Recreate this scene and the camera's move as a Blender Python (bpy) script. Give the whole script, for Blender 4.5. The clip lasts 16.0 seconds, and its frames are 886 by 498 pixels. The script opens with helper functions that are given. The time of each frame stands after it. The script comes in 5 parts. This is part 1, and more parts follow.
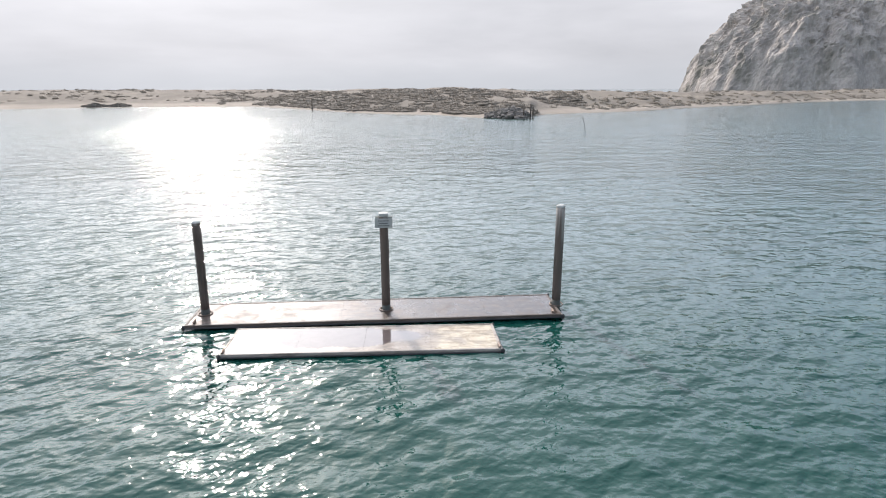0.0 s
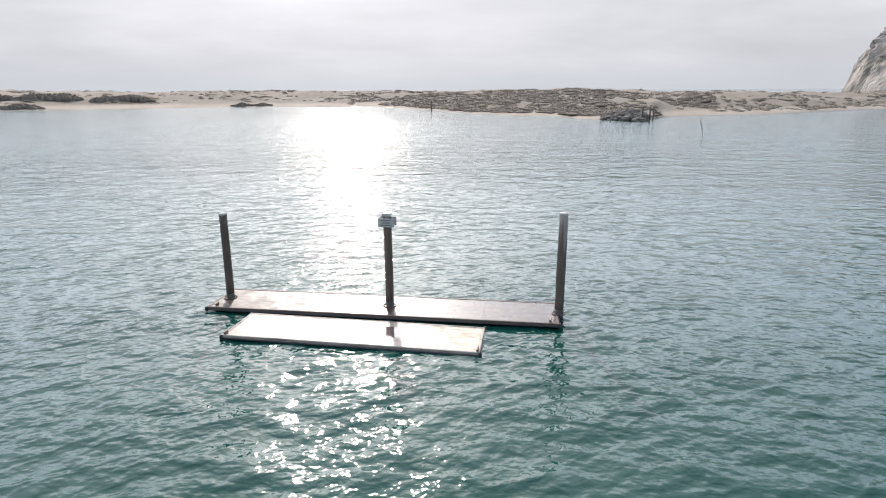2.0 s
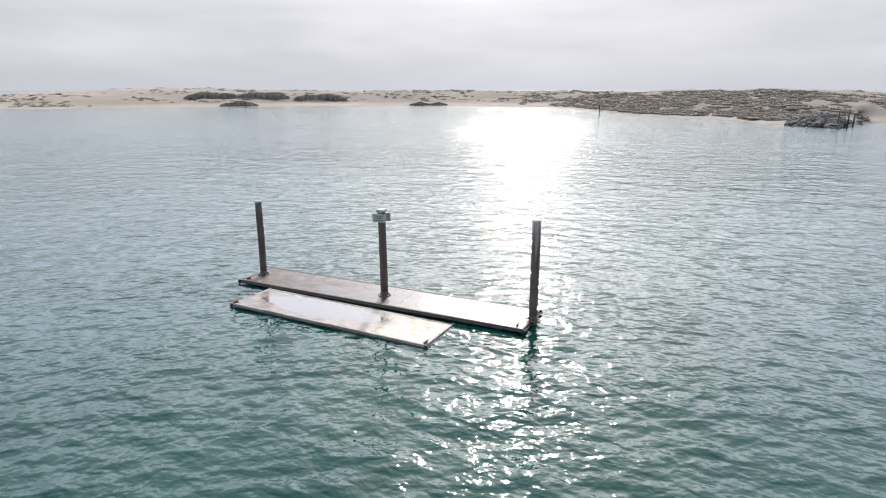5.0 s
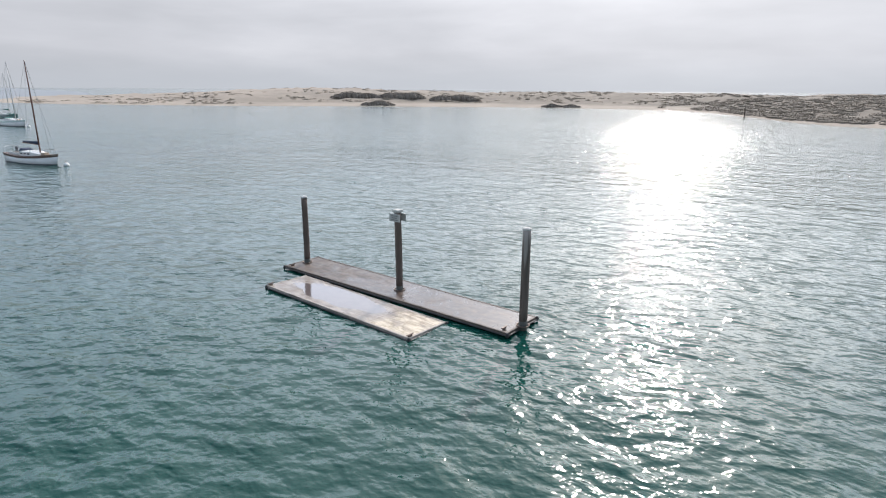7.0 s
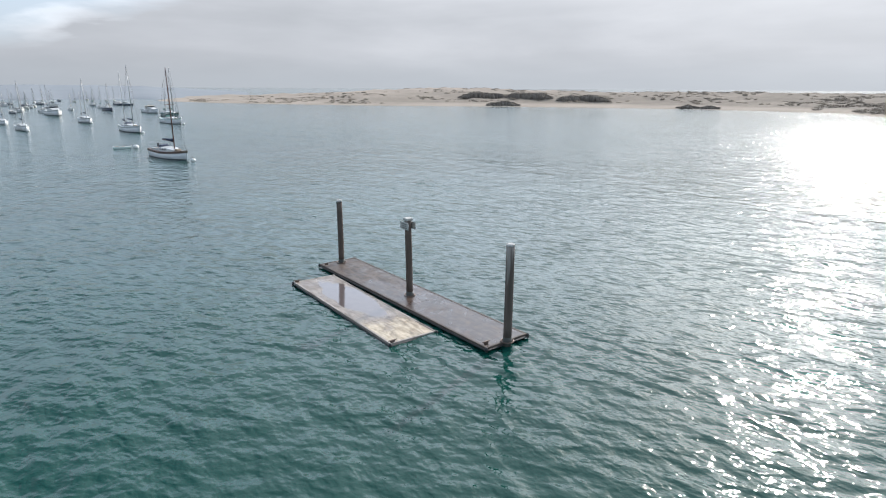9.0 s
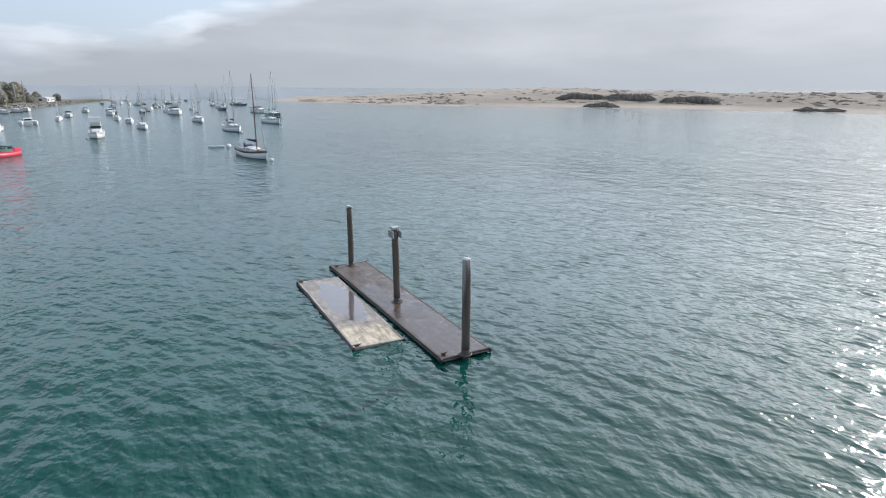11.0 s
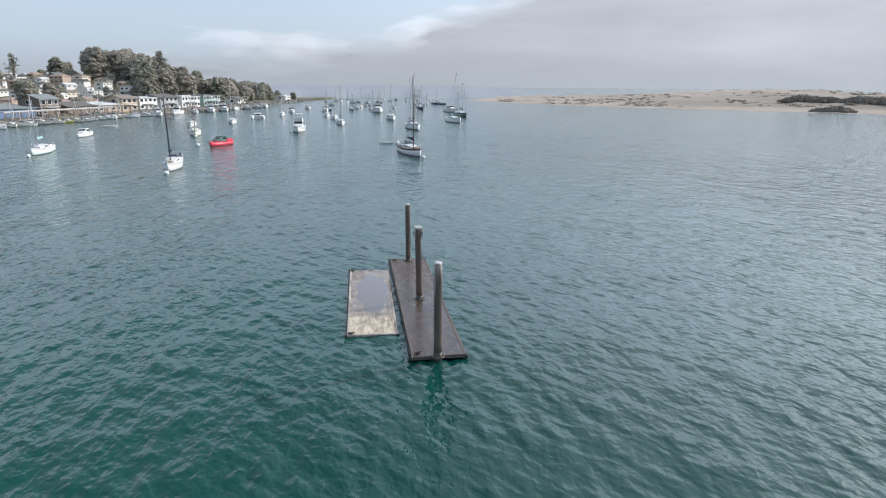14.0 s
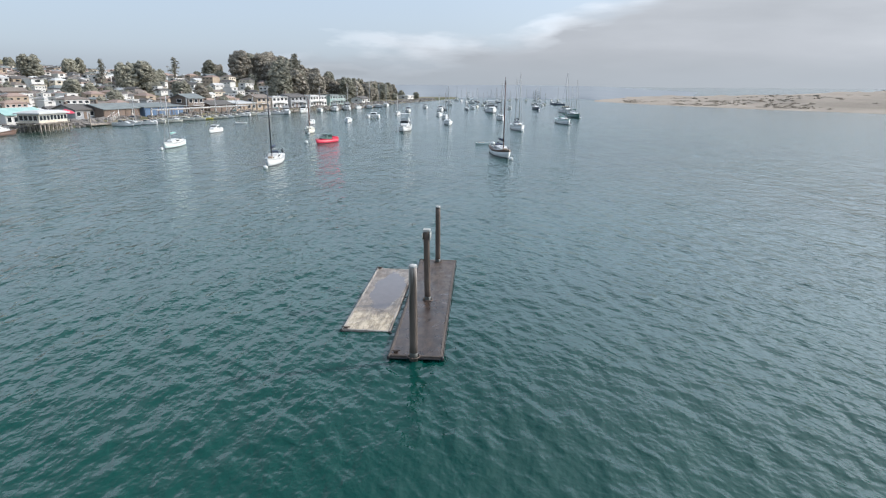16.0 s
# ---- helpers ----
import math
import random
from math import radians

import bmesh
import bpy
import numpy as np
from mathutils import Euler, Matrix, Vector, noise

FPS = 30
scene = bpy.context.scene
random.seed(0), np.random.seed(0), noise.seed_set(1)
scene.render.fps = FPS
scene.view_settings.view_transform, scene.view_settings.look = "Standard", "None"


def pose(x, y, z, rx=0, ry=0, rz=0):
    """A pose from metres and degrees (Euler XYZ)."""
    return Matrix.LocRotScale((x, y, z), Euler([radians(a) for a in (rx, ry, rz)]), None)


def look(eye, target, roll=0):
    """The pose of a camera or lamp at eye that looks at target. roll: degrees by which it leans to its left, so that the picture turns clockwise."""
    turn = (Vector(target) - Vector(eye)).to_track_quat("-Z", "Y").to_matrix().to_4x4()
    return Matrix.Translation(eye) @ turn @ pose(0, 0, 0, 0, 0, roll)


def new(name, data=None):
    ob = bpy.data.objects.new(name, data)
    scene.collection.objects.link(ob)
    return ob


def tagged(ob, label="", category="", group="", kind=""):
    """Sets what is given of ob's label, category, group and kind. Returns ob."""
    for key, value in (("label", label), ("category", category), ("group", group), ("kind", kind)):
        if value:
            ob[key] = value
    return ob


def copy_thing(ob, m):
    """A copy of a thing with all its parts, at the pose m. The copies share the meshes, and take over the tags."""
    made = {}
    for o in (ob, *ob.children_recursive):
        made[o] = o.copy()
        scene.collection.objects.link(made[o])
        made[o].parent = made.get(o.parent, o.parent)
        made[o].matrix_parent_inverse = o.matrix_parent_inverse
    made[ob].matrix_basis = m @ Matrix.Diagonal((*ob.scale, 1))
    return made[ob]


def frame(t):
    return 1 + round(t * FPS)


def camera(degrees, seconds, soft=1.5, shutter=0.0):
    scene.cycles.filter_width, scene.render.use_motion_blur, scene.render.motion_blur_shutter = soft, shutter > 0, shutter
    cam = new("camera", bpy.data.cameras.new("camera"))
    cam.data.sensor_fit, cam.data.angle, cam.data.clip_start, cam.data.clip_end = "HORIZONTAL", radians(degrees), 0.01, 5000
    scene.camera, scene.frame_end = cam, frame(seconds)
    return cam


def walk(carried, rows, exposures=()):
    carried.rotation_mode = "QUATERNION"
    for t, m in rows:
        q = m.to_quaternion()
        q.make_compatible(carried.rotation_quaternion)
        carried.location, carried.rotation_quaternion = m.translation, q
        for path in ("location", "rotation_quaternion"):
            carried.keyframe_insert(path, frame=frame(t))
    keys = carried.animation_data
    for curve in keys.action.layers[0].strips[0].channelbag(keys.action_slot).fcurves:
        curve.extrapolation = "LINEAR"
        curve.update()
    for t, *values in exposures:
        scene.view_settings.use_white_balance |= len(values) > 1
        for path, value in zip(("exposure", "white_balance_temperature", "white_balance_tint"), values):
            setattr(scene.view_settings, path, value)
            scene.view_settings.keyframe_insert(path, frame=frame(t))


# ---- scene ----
cam = camera(74.5, 16.0, soft=1.2)

EXPOSURES = [(0, 0.27, 6500, 15), (4, 0.25, 6500, 15), (7, 0.16, 6400, 14), (9, 0.08, 6300, 12), (12.5, 0.02, 6150, 12), (16, 0.0, 6200, 11)]
PATH = [
    (0, (0.548, -18.581, 7.373), (0.691, -16.659, 6.841), -0.1),
    (0.5, (1.491, -18.761, 7.403), (1.535, -16.833, 6.872), -0.2),
    (1, (2.493, -18.813, 7.426), (2.428, -16.885, 6.895), -0.0),
    (1.5, (3.529, -18.805, 7.445), (3.356, -16.884, 6.916), -0.0),
    (2, (4.556, -18.81, 7.513), (4.285, -16.901, 6.983), -0.2),
    (2.5, (5.585, -18.732, 7.549), (5.231, -16.837, 7.019), -0.2),
    (3, (6.626, -18.674, 7.574), (6.19, -16.795, 7.044), -0.1),
    (3.5, (7.735, -18.599, 7.629), (7.205, -16.744, 7.100), -0.0),
    (4, (8.845, -18.467, 7.646), (8.214, -16.645, 7.117), -0.0),
    (6.5, (14.376, -16.851, 7.977), (13.256, -15.28, 7.448), 0.2),
    (7, (15.502, -16.448, 8.078), (14.291, -14.947, 7.549), 0.4),
    (7.5, (16.621, -15.854, 8.234), (15.314, -14.435, 7.705), 0.4),
    (8, (17.498, -15.039, 8.377), (16.106, -13.704, 7.846), 0.4),
    (8.5, (18.249, -14.104, 8.498), (16.788, -12.846, 7.965), 0.3),
    (9, (19.018, -13.251, 8.601), (17.504, -12.058, 8.067), 0.3),
    (9.5, (19.779, -12.375, 8.739), (18.216, -11.246, 8.206), 0.4),
    (10, (20.444, -11.438, 8.865), (18.833, -10.379, 8.331), 0.3),
    (12.5, (23.734, -6.331, 9.399), (21.915, -5.696, 8.862), 0.4),
    (13, (24.147, -5.124, 9.403), (22.291, -4.607, 8.866), 0.4),
    (13.5, (24.359, -3.907, 9.399), (22.474, -3.508, 8.861), 0.4),
    (14, (24.511, -2.697, 9.399), (22.607, -2.409, 8.860), 0.4),
    (14.5, (24.67, -1.506, 9.405), (22.753, -1.315, 8.866), 0.4),
    (15, (24.701, -0.213, 9.524), (22.778, -0.118, 8.983), 0.4),
    (15.5, (24.832, 1.062, 9.605), (22.907, 1.051, 9.063), 0.3),
    (16, (25.03, 2.183, 9.678), (23.109, 2.065, 9.135), 0.4),
]
walk(cam, [(t, look(eye, target, roll)) for t, eye, target, roll in PATH],
     exposures=EXPOSURES)

# ---- world and sun ----
SUN_AZ, SUN_EL = radians(107.5), radians(30)
SUN_DIR = Vector((math.cos(SUN_AZ) * math.cos(SUN_EL), math.sin(SUN_AZ) * math.cos(SUN_EL), math.sin(SUN_EL)))


def vecmath(tree, op):
    n = tree.nodes.new("ShaderNodeVectorMath")
    n.operation = op
    return n


def ramp(tree, fac, stops, mode="LINEAR"):
    n = tree.nodes.new("ShaderNodeValToRGB")
    n.color_ramp.interpolation = mode
    el = n.color_ramp.elements
    while len(el) < len(stops):
        el.new(0.5)
    for e, (at, c) in zip(el, stops):
        e.position = at
        e.color = (*c, 1) if len(c) == 3 else c
    tree.links.new(fac, n.inputs[0])
    return n.outputs[0]


def mathn(tree, op, a, b=None, c=None):
    n = tree.nodes.new("ShaderNodeMath")
    n.operation = op
    for i, v in enumerate((a, b, c)):
        if v is None:
            continue
        if isinstance(v, (int, float)):
            n.inputs[i].default_value = v
        else:
            tree.links.new(v, n.inputs[i])
    return n.outputs[0]


def mixc(tree, fac, a, b, blend="MIX"):
    n = tree.nodes.new("ShaderNodeMix")
    n.data_type, n.blend_type = "RGBA", blend
    for i, v in ((0, fac), (6, a), (7, b)):
        if isinstance(v, (int, float)):
            n.inputs[i].default_value = v
        elif isinstance(v, tuple):
            n.inputs[i].default_value = (*v, 1)
        else:
            tree.links.new(v, n.inputs[i])
    return n.outputs[2]


def noise_tex(tree, vec, scale, detail=4, rough=0.55, distort=0.0):
    n = tree.nodes.new("ShaderNodeTexNoise")
    n.inputs["Scale"].default_value = scale
    n.inputs["Detail"].default_value = detail
    n.inputs["Roughness"].default_value = rough
    n.inputs["Distortion"].default_value = distort
    if vec is not None:
        tree.links.new(vec, n.inputs["Vector"])
    return n.outputs["Fac"]


def mapped(tree, vec, scale=(1, 1, 1), loc=(0, 0, 0), rot=(0, 0, 0)):
    n = tree.nodes.new("ShaderNodeMapping")
    n.inputs["Scale"].default_value = scale
    n.inputs["Location"].default_value = loc
    n.inputs["Rotation"].default_value = rot
    tree.links.new(vec, n.inputs["Vector"])
    return n.outputs[0]


world = bpy.data.worlds.new("sky")
scene.world = world
world.use_nodes = True
wt = world.node_tree
wt.nodes.clear()
sky = wt.nodes.new("ShaderNodeTexSky")
sky.sky_type, sky.sun_disc, sky.sun_elevation, sky.sun_rotation, sky.dust_density = "NISHITA", False, SUN_EL, math.pi / 2 - SUN_AZ, 2.0
coord = wt.nodes.new("ShaderNodeTexCoord").outputs["Generated"]
sep = wt.nodes.new("ShaderNodeSeparateXYZ")
wt.links.new(coord, sep.inputs[0])
elev = sep.outputs["Z"]
blue = vecmath(wt, "SCALE")
wt.links.new(sky.outputs[0], blue.inputs[0])
blue.inputs["Scale"].default_value = 0.12
# stratus: low bands, thicker towards the open sea, thinning inland
bands = noise_tex(wt, mapped(wt, coord, (2.0, 2.0, 11.0)), 1.1, 5, 0.5, 0.3)
puffs = noise_tex(wt, mapped(wt, coord, (6.0, 6.0, 24.0), (3.1, 1.7, 0.4)), 1.3, 5, 0.5)
mixed = mathn(wt, "ADD", mathn(wt, "MULTIPLY", bands, 0.75), mathn(wt, "MULTIPLY", puffs, 0.25))
inland = vecmath(wt, "DOT_PRODUCT")
wt.links.new(coord, inland.inputs[0])
inland.inputs[1].default_value = (-0.78, -0.62, 0.0)
gap = mathn(wt, "MULTIPLY", mathn(wt, "MAXIMUM", mathn(wt, "SUBTRACT", inland.outputs["Value"], 0.45), 0.0), 0.9)
lift = mathn(wt, "MULTIPLY", mathn(wt, "MAXIMUM", elev, 0.0), 2.2)
thick = mathn(wt, "SUBTRACT", mathn(wt, "SUBTRACT", mathn(wt, "MULTIPLY_ADD", mixed, 0.7, 0.37), gap), lift)
cover = ramp(wt, thick, [(0.22, (0, 0, 0)), (0.36, (1, 1, 1))])
shade = ramp(wt, mixed, [(0.30, (0.64, 0.665, 0.69)), (0.46, (0.545, 0.57, 0.597)), (0.66, (0.455, 0.48, 0.505))])
thin = ramp(wt, elev, [(0.10, (0.73, 0.85, 0.99)), (0.55, (0.59, 0.71, 0.85))])
veil = mixc(wt, 0.6, blue.outputs[0], thin)
cloudy = mixc(wt, cover, veil, shade)
# bright ragged rims where the bank thins out
rim = mathn(wt, "MULTIPLY", mathn(wt, "MULTIPLY", cover, mathn(wt, "SUBTRACT", 1.0, cover)), ramp(wt, puffs, [(0.40, (0, 0, 0)), (0.62, (1.5,) * 3)]))
cloudy = mixc(wt, 1.0, cloudy, mixc(wt, rim, (0.0, 0.0, 0.0), (0.62, 0.62, 0.62)), "ADD")
# mist low over the water
mist = ramp(wt, elev, [(0.0, (1, 1, 1)), (0.06, (0.0, 0.0, 0.0))], "EASE")
cloudy = mixc(wt, mathn(wt, "MULTIPLY", mist, 0.7), cloudy, (0.47, 0.515, 0.55))
# bright thin cloud round the sun
aim = vecmath(wt, "DOT_PRODUCT")
wt.links.new(coord, aim.inputs[0])
aim.inputs[1].default_value = SUN_DIR
glow = ramp(wt, aim.outputs["Value"], [(0.25, (0, 0, 0)), (0.84, (0.09, 0.088, 0.085)), (0.93, (0.24, 0.235, 0.225)), (0.965, (0.50, 0.485, 0.45)), (1.0, (1.2, 1.16, 1.08))])
cloudy = mixc(wt, 1.0, cloudy, glow, "ADD")
# brighter cloud added high and unseen on the sun's side, to lift the water
sunside = ramp(wt, aim.outputs["Value"], [(0.40, (0, 0, 0)), (0.84, (1.22, 1.18, 1.18))])
high = ramp(wt, elev, [(0.16, (0, 0, 0)), (0.42, (1, 1, 1))])
cloudy = mixc(wt, 1.0, cloudy, mixc(wt, 1.0, sunside, high, "MULTIPLY"), "ADD")
# bright ring added at mid height, unseen, to lift the water; dimmer overhead
dome = ramp(wt, elev, [(0.02, (0.90,) * 3), (0.13, (1.0,) * 3), (0.30, (1.54, 1.63, 1.69)), (0.52, (0.88, 0.925, 0.95)), (1.0, (0.76, 0.79, 0.81))])
cloudy = mixc(wt, 1.0, cloudy, dome, "MULTIPLY")
# unseen extra brightness added over the land, to lift the water's reflections
clear = ramp(wt, inland.outputs["Value"], [(0.55, (0, 0, 0)), (0.95, (0.50, 0.46, 0.40))])
over = ramp(wt, elev, [(0.13, (0, 0, 0)), (0.30, (1, 1, 1)), (0.7, (0, 0, 0))])
cloudy = mixc(wt, 1.0, cloudy, mixc(wt, 1.0, clear, over, "MULTIPLY"), "ADD")
bg = wt.nodes.new("ShaderNodeBackground")
wt.links.new(cloudy, bg.inputs["Color"])
bg.inputs["Strength"].default_value = 1.0
wt.links.new(bg.outputs[0], wt.nodes.new("ShaderNodeOutputWorld").inputs[0])

sun = new("sun", bpy.data.lights.new("sun", "SUN"))
sun.data.energy, sun.data.angle, sun.data.color = 3.3, radians(2.0), (1.0, 0.93, 0.84)
sun.matrix_world = look(SUN_DIR * 300, (0, 0, 0))


# ---- materials ----
def material(name, c1, c2, rough=0.7, scale=2.0, metal=0.0, bump=0.0, bump_scale=20.0, stretch=(1, 1, 1), c3=None,
             per_object=0.0, rough2=None, local=True, spec=0.5):
    """Two colours mixed by coarse and fine noise, a third as stains, with bump."""
    m = bpy.data.materials.new(name)
    m.use_nodes = True
    t = m.node_tree
    p = t.nodes["Principled BSDF"]
    tc = t.nodes.new("ShaderNodeTexCoord").outputs["Object"] if local else t.nodes.new("ShaderNodeNewGeometry").outputs["Position"]
    info = t.nodes.new("ShaderNodeObjectInfo")
    off = vecmath(t, "MULTIPLY_ADD")
    t.links.new(tc, off.inputs[0])
    off.inputs[1].default_value = stretch
    spread = t.nodes.new("ShaderNodeCombineXYZ")
    for i in range(3):
        t.links.new(mathn(t, "MULTIPLY", info.outputs["Random"], 37.0 + 11 * i), spread.inputs[i])
    t.links.new(spread.outputs[0], off.inputs[2])
    v = off.outputs[0]
    n1 = noise_tex(t, v, scale, 5)
    n2 = noise_tex(t, v, scale * 7, 3)
    f = mathn(t, "ADD", mathn(t, "MULTIPLY", n1, 0.7), mathn(t, "MULTIPLY", n2, 0.3))
    col = mixc(t, ramp(t, f, [(0.32, (0, 0, 0)), (0.66, (1, 1, 1))]), c1, c2)
    if c3:
        n3 = noise_tex(t, v, scale * 0.45, 4, 0.65)
        col = mixc(t, ramp(t, n3, [(0.52, (0, 0, 0)), (0.66, (1, 1, 1))]), col, c3)
    if per_object:
        hsv = t.nodes.new("ShaderNodeHueSaturation")
        t.links.new(mathn(t, "MULTIPLY_ADD", info.outputs["Random"], per_object, 1 - per_object / 2), hsv.inputs["Value"])
        t.links.new(col, hsv.inputs["Color"])
        col = hsv.outputs[0]
    t.links.new(col, p.inputs["Base Color"])
    p.inputs["Metallic"].default_value = metal
    p.inputs["Specular IOR Level"].default_value = spec
    if rough2 is None:
        rough2 = min(1.0, rough + 0.15)
    t.links.new(mathn(t, "MULTIPLY_ADD", n1, (rough2 - rough) * 2, rough - (rough2 - rough) * 0.5), p.inputs["Roughness"])
    if bump:
        b = t.nodes.new("ShaderNodeBump")
        b.inputs["Strength"].default_value = bump
        b.inputs["Distance"].default_value = 0.02 * 20 / bump_scale
        t.links.new(noise_tex(t, v, bump_scale, 4), b.inputs["Height"])
        t.links.new(b.outputs[0], p.inputs["Normal"])
    return m


CREST = 14.0     # the way the wave crests run, degrees from +x


def water_material():
    m = bpy.data.materials.new("bay_water")
    m.use_nodes = True
    t = m.node_tree
    p = t.nodes["Principled BSDF"]
    at = t.nodes.new("ShaderNodeNewGeometry").outputs["Position"]
    big = noise_tex(t, mapped(t, at, (1, 1, 1)), 0.045, 4, 0.6)
    col = mixc(t, ramp(t, big, [(0.35, (0, 0, 0)), (0.68, (1, 1, 1))]), (0.0030, 0.0405, 0.032), (0.005, 0.052, 0.0405))
    t.links.new(col, p.inputs["Base Color"])
    away = vecmath(t, "LENGTH")
    t.links.new(at, away.inputs[0])
    out = mathn(t, "MULTIPLY", away.outputs["Value"], 0.004)
    t.links.new(ramp(t, out, [(0.08, (0.06,) * 3), (0.34, (0.13,) * 3), (0.7, (0.11,) * 3)]), p.inputs["Roughness"])
    p.inputs["IOR"].default_value = 1.333
    # short-crested wind waves: layers of noise drawn out along the crests, each turned a little from the last
    h = None
    for i, (length, turn, stretch, slope) in enumerate(((3.0, 8, 0.5, 0.030), (1.6, -18, 0.5, 0.068), (0.95, 20, 0.52, 0.104), (0.58, -24, 0.56, 0.116), (0.32, 15, 0.75, 0.105), (0.16, -6, 0.8, 0.07))):
        v = mapped(t, mapped(t, at, rot=(0, 0, radians(turn - CREST))), (stretch, 1.0, 1.0), (7.3 * i, 3.1 * i, 0))
        n = noise_tex(t, v, 1.4 / length, 1.0, 0.4, 0.25)
        if i < 4:     # peaked crests, flatter troughs
            n = mathn(t, "POWER", n, 1.7)
        w = mathn(t, "MULTIPLY", n, slope * length * 1.33)
        h = w if h is None else mathn(t, "ADD", h, w)
    # thin netted crests
    r = t.nodes.new("ShaderNodeTexNoise")
    r.noise_type = "RIDGED_MULTIFRACTAL"
    for key, value in (("Scale", 1.25), ("Detail", 1.0), ("Roughness", 0.45), ("Distortion", 0.35)):
        r.inputs[key].default_value = value
    t.links.new(mapped(t, mapped(t, at, rot=(0, 0, -radians(CREST))), (0.55, 1.0, 1.0)), r.inputs["Vector"])
    h = mathn(t, "ADD", h, mathn(t, "MULTIPLY", r.outputs["Fac"], 0.028))
    # longer waves out on the bay
    v = mapped(t, mapped(t, at, rot=(0, 0, radians(4 - CREST))), (0.45, 1.0, 1.0), (31.0, 17.0, 0))
    swell = mathn(t, "MULTIPLY", mathn(t, "POWER", noise_tex(t, v, 0.6, 1.0, 0.4, 0.2), 1.7), ramp(t, out, [(0.12, (0.0,) * 3), (0.32, (0.20,) * 3)]))
    h = mathn(t, "ADD", h, swell)
    # gusts and calmer lanes
    gusts = ramp(t, noise_tex(t, mapped(t, at, (0.5, 1.0, 1.0), rot=(0, 0, 0.35)), 0.25, 3, 0.6), [(0.3, (0.62,) * 3), (0.65, (1.08,) * 3)])
    calm = ramp(t, noise_tex(t, mapped(t, at, (0.3, 1.0, 1.0), rot=(0, 0, 0.35)), 0.03, 3, 0.6), [(0.3, (0.7,) * 3), (0.65, (1.1,) * 3)])
    open_bay = ramp(t, out, [(0.05, (0.72,) * 3), (0.16, (1.06,) * 3), (0.34, (1.08,) * 3), (0.62, (0.80,) * 3)])
    h = mathn(t, "MULTIPLY", mathn(t, "MULTIPLY", h, mathn(t, "MULTIPLY", gusts, open_bay)), calm)
    b = t.nodes.new("ShaderNodeBump")
    b.inputs["Strength"].default_value = 1.0
    b.inputs["Distance"].default_value = 1.0
    t.links.new(h, b.inputs["Height"])
    t.links.new(b.outputs[0], p.inputs["Normal"])
    return m


def glass_material():
    m = bpy.data.materials.new("window_glass")
    m.use_nodes = True
    p = m.node_tree.nodes["Principled BSDF"]
    p.inputs["Base Color"].default_value = (0.02, 0.025, 0.03, 1)
    p.inputs["Roughness"].default_value = 0.06
    return m


WATER = water_material()
GLASS = glass_material()
PILE_WOOD = material("creosoted_wood", (0.075, 0.055, 0.043), (0.18, 0.138, 0.11), 0.8, 3.0, bump=0.8, bump_scale=30, stretch=(1, 1, 0.08), c3=(0.035, 0.028, 0.023))


def bleached_material(name, bare_from):
    """Creosoted wood whose sunny top has weathered grey in ragged vertical streaks."""
    m = material(name, (0.065, 0.050, 0.040), (0.165, 0.130, 0.106), 0.8, 3.0, bump=0.8, bump_scale=30, stretch=(1, 1, 0.08))
    t = m.node_tree
    p = t.nodes["Principled BSDF"]
    dark = p.inputs["Base Color"].links[0].from_socket
    tc = t.nodes.new("ShaderNodeTexCoord").outputs["Object"]
    sep = t.nodes.new("ShaderNodeSeparateXYZ")
    t.links.new(tc, sep.inputs[0])
    streak = noise_tex(t, mapped(t, tc, (9, 9, 0.35)), 1.0, 4, 0.6)
    high = mathn(t, "MULTIPLY_ADD", mathn(t, "SUBTRACT", sep.outputs["Z"], bare_from), 0.55, 0.0)
    mask = ramp(t, mathn(t, "ADD", streak, mathn(t, "MULTIPLY", high, 0.45)), [(0.58, (0, 0, 0)), (0.74, (1, 1, 1))])
    grey = mixc(t, noise_tex(t, mapped(t, tc, (20, 20, 1.0)), 1.0, 3), (0.22, 0.19, 0.165), (0.42, 0.385, 0.345))
    t.links.new(mixc(t, mask, dark, grey), p.inputs["Base Color"])
    return m


PILE_GREY = bleached_material("bleached_wood", 2.9)
PILE_STREAKED = bleached_material("streaked_wood", 2.4)
PILE_WET = material("tide_band", (0.02, 0.022, 0.018), (0.06, 0.06, 0.045), 0.35, 9.0, bump=1.0, bump_scale=40)
CAP = material("whitened_cap", (0.30, 0.29, 0.27), (0.60, 0.59, 0.56), 0.7, 9.0, bump=0.3)
SIGN = material("grey_sign_board", (0.34, 0.34, 0.31), (0.48, 0.47, 0.44), 0.6, 6.0, bump=0.2)
SIGN_INK = material("sign_lettering", (0.09, 0.09, 0.09), (0.14, 0.14, 0.13), 0.6, 8.0)


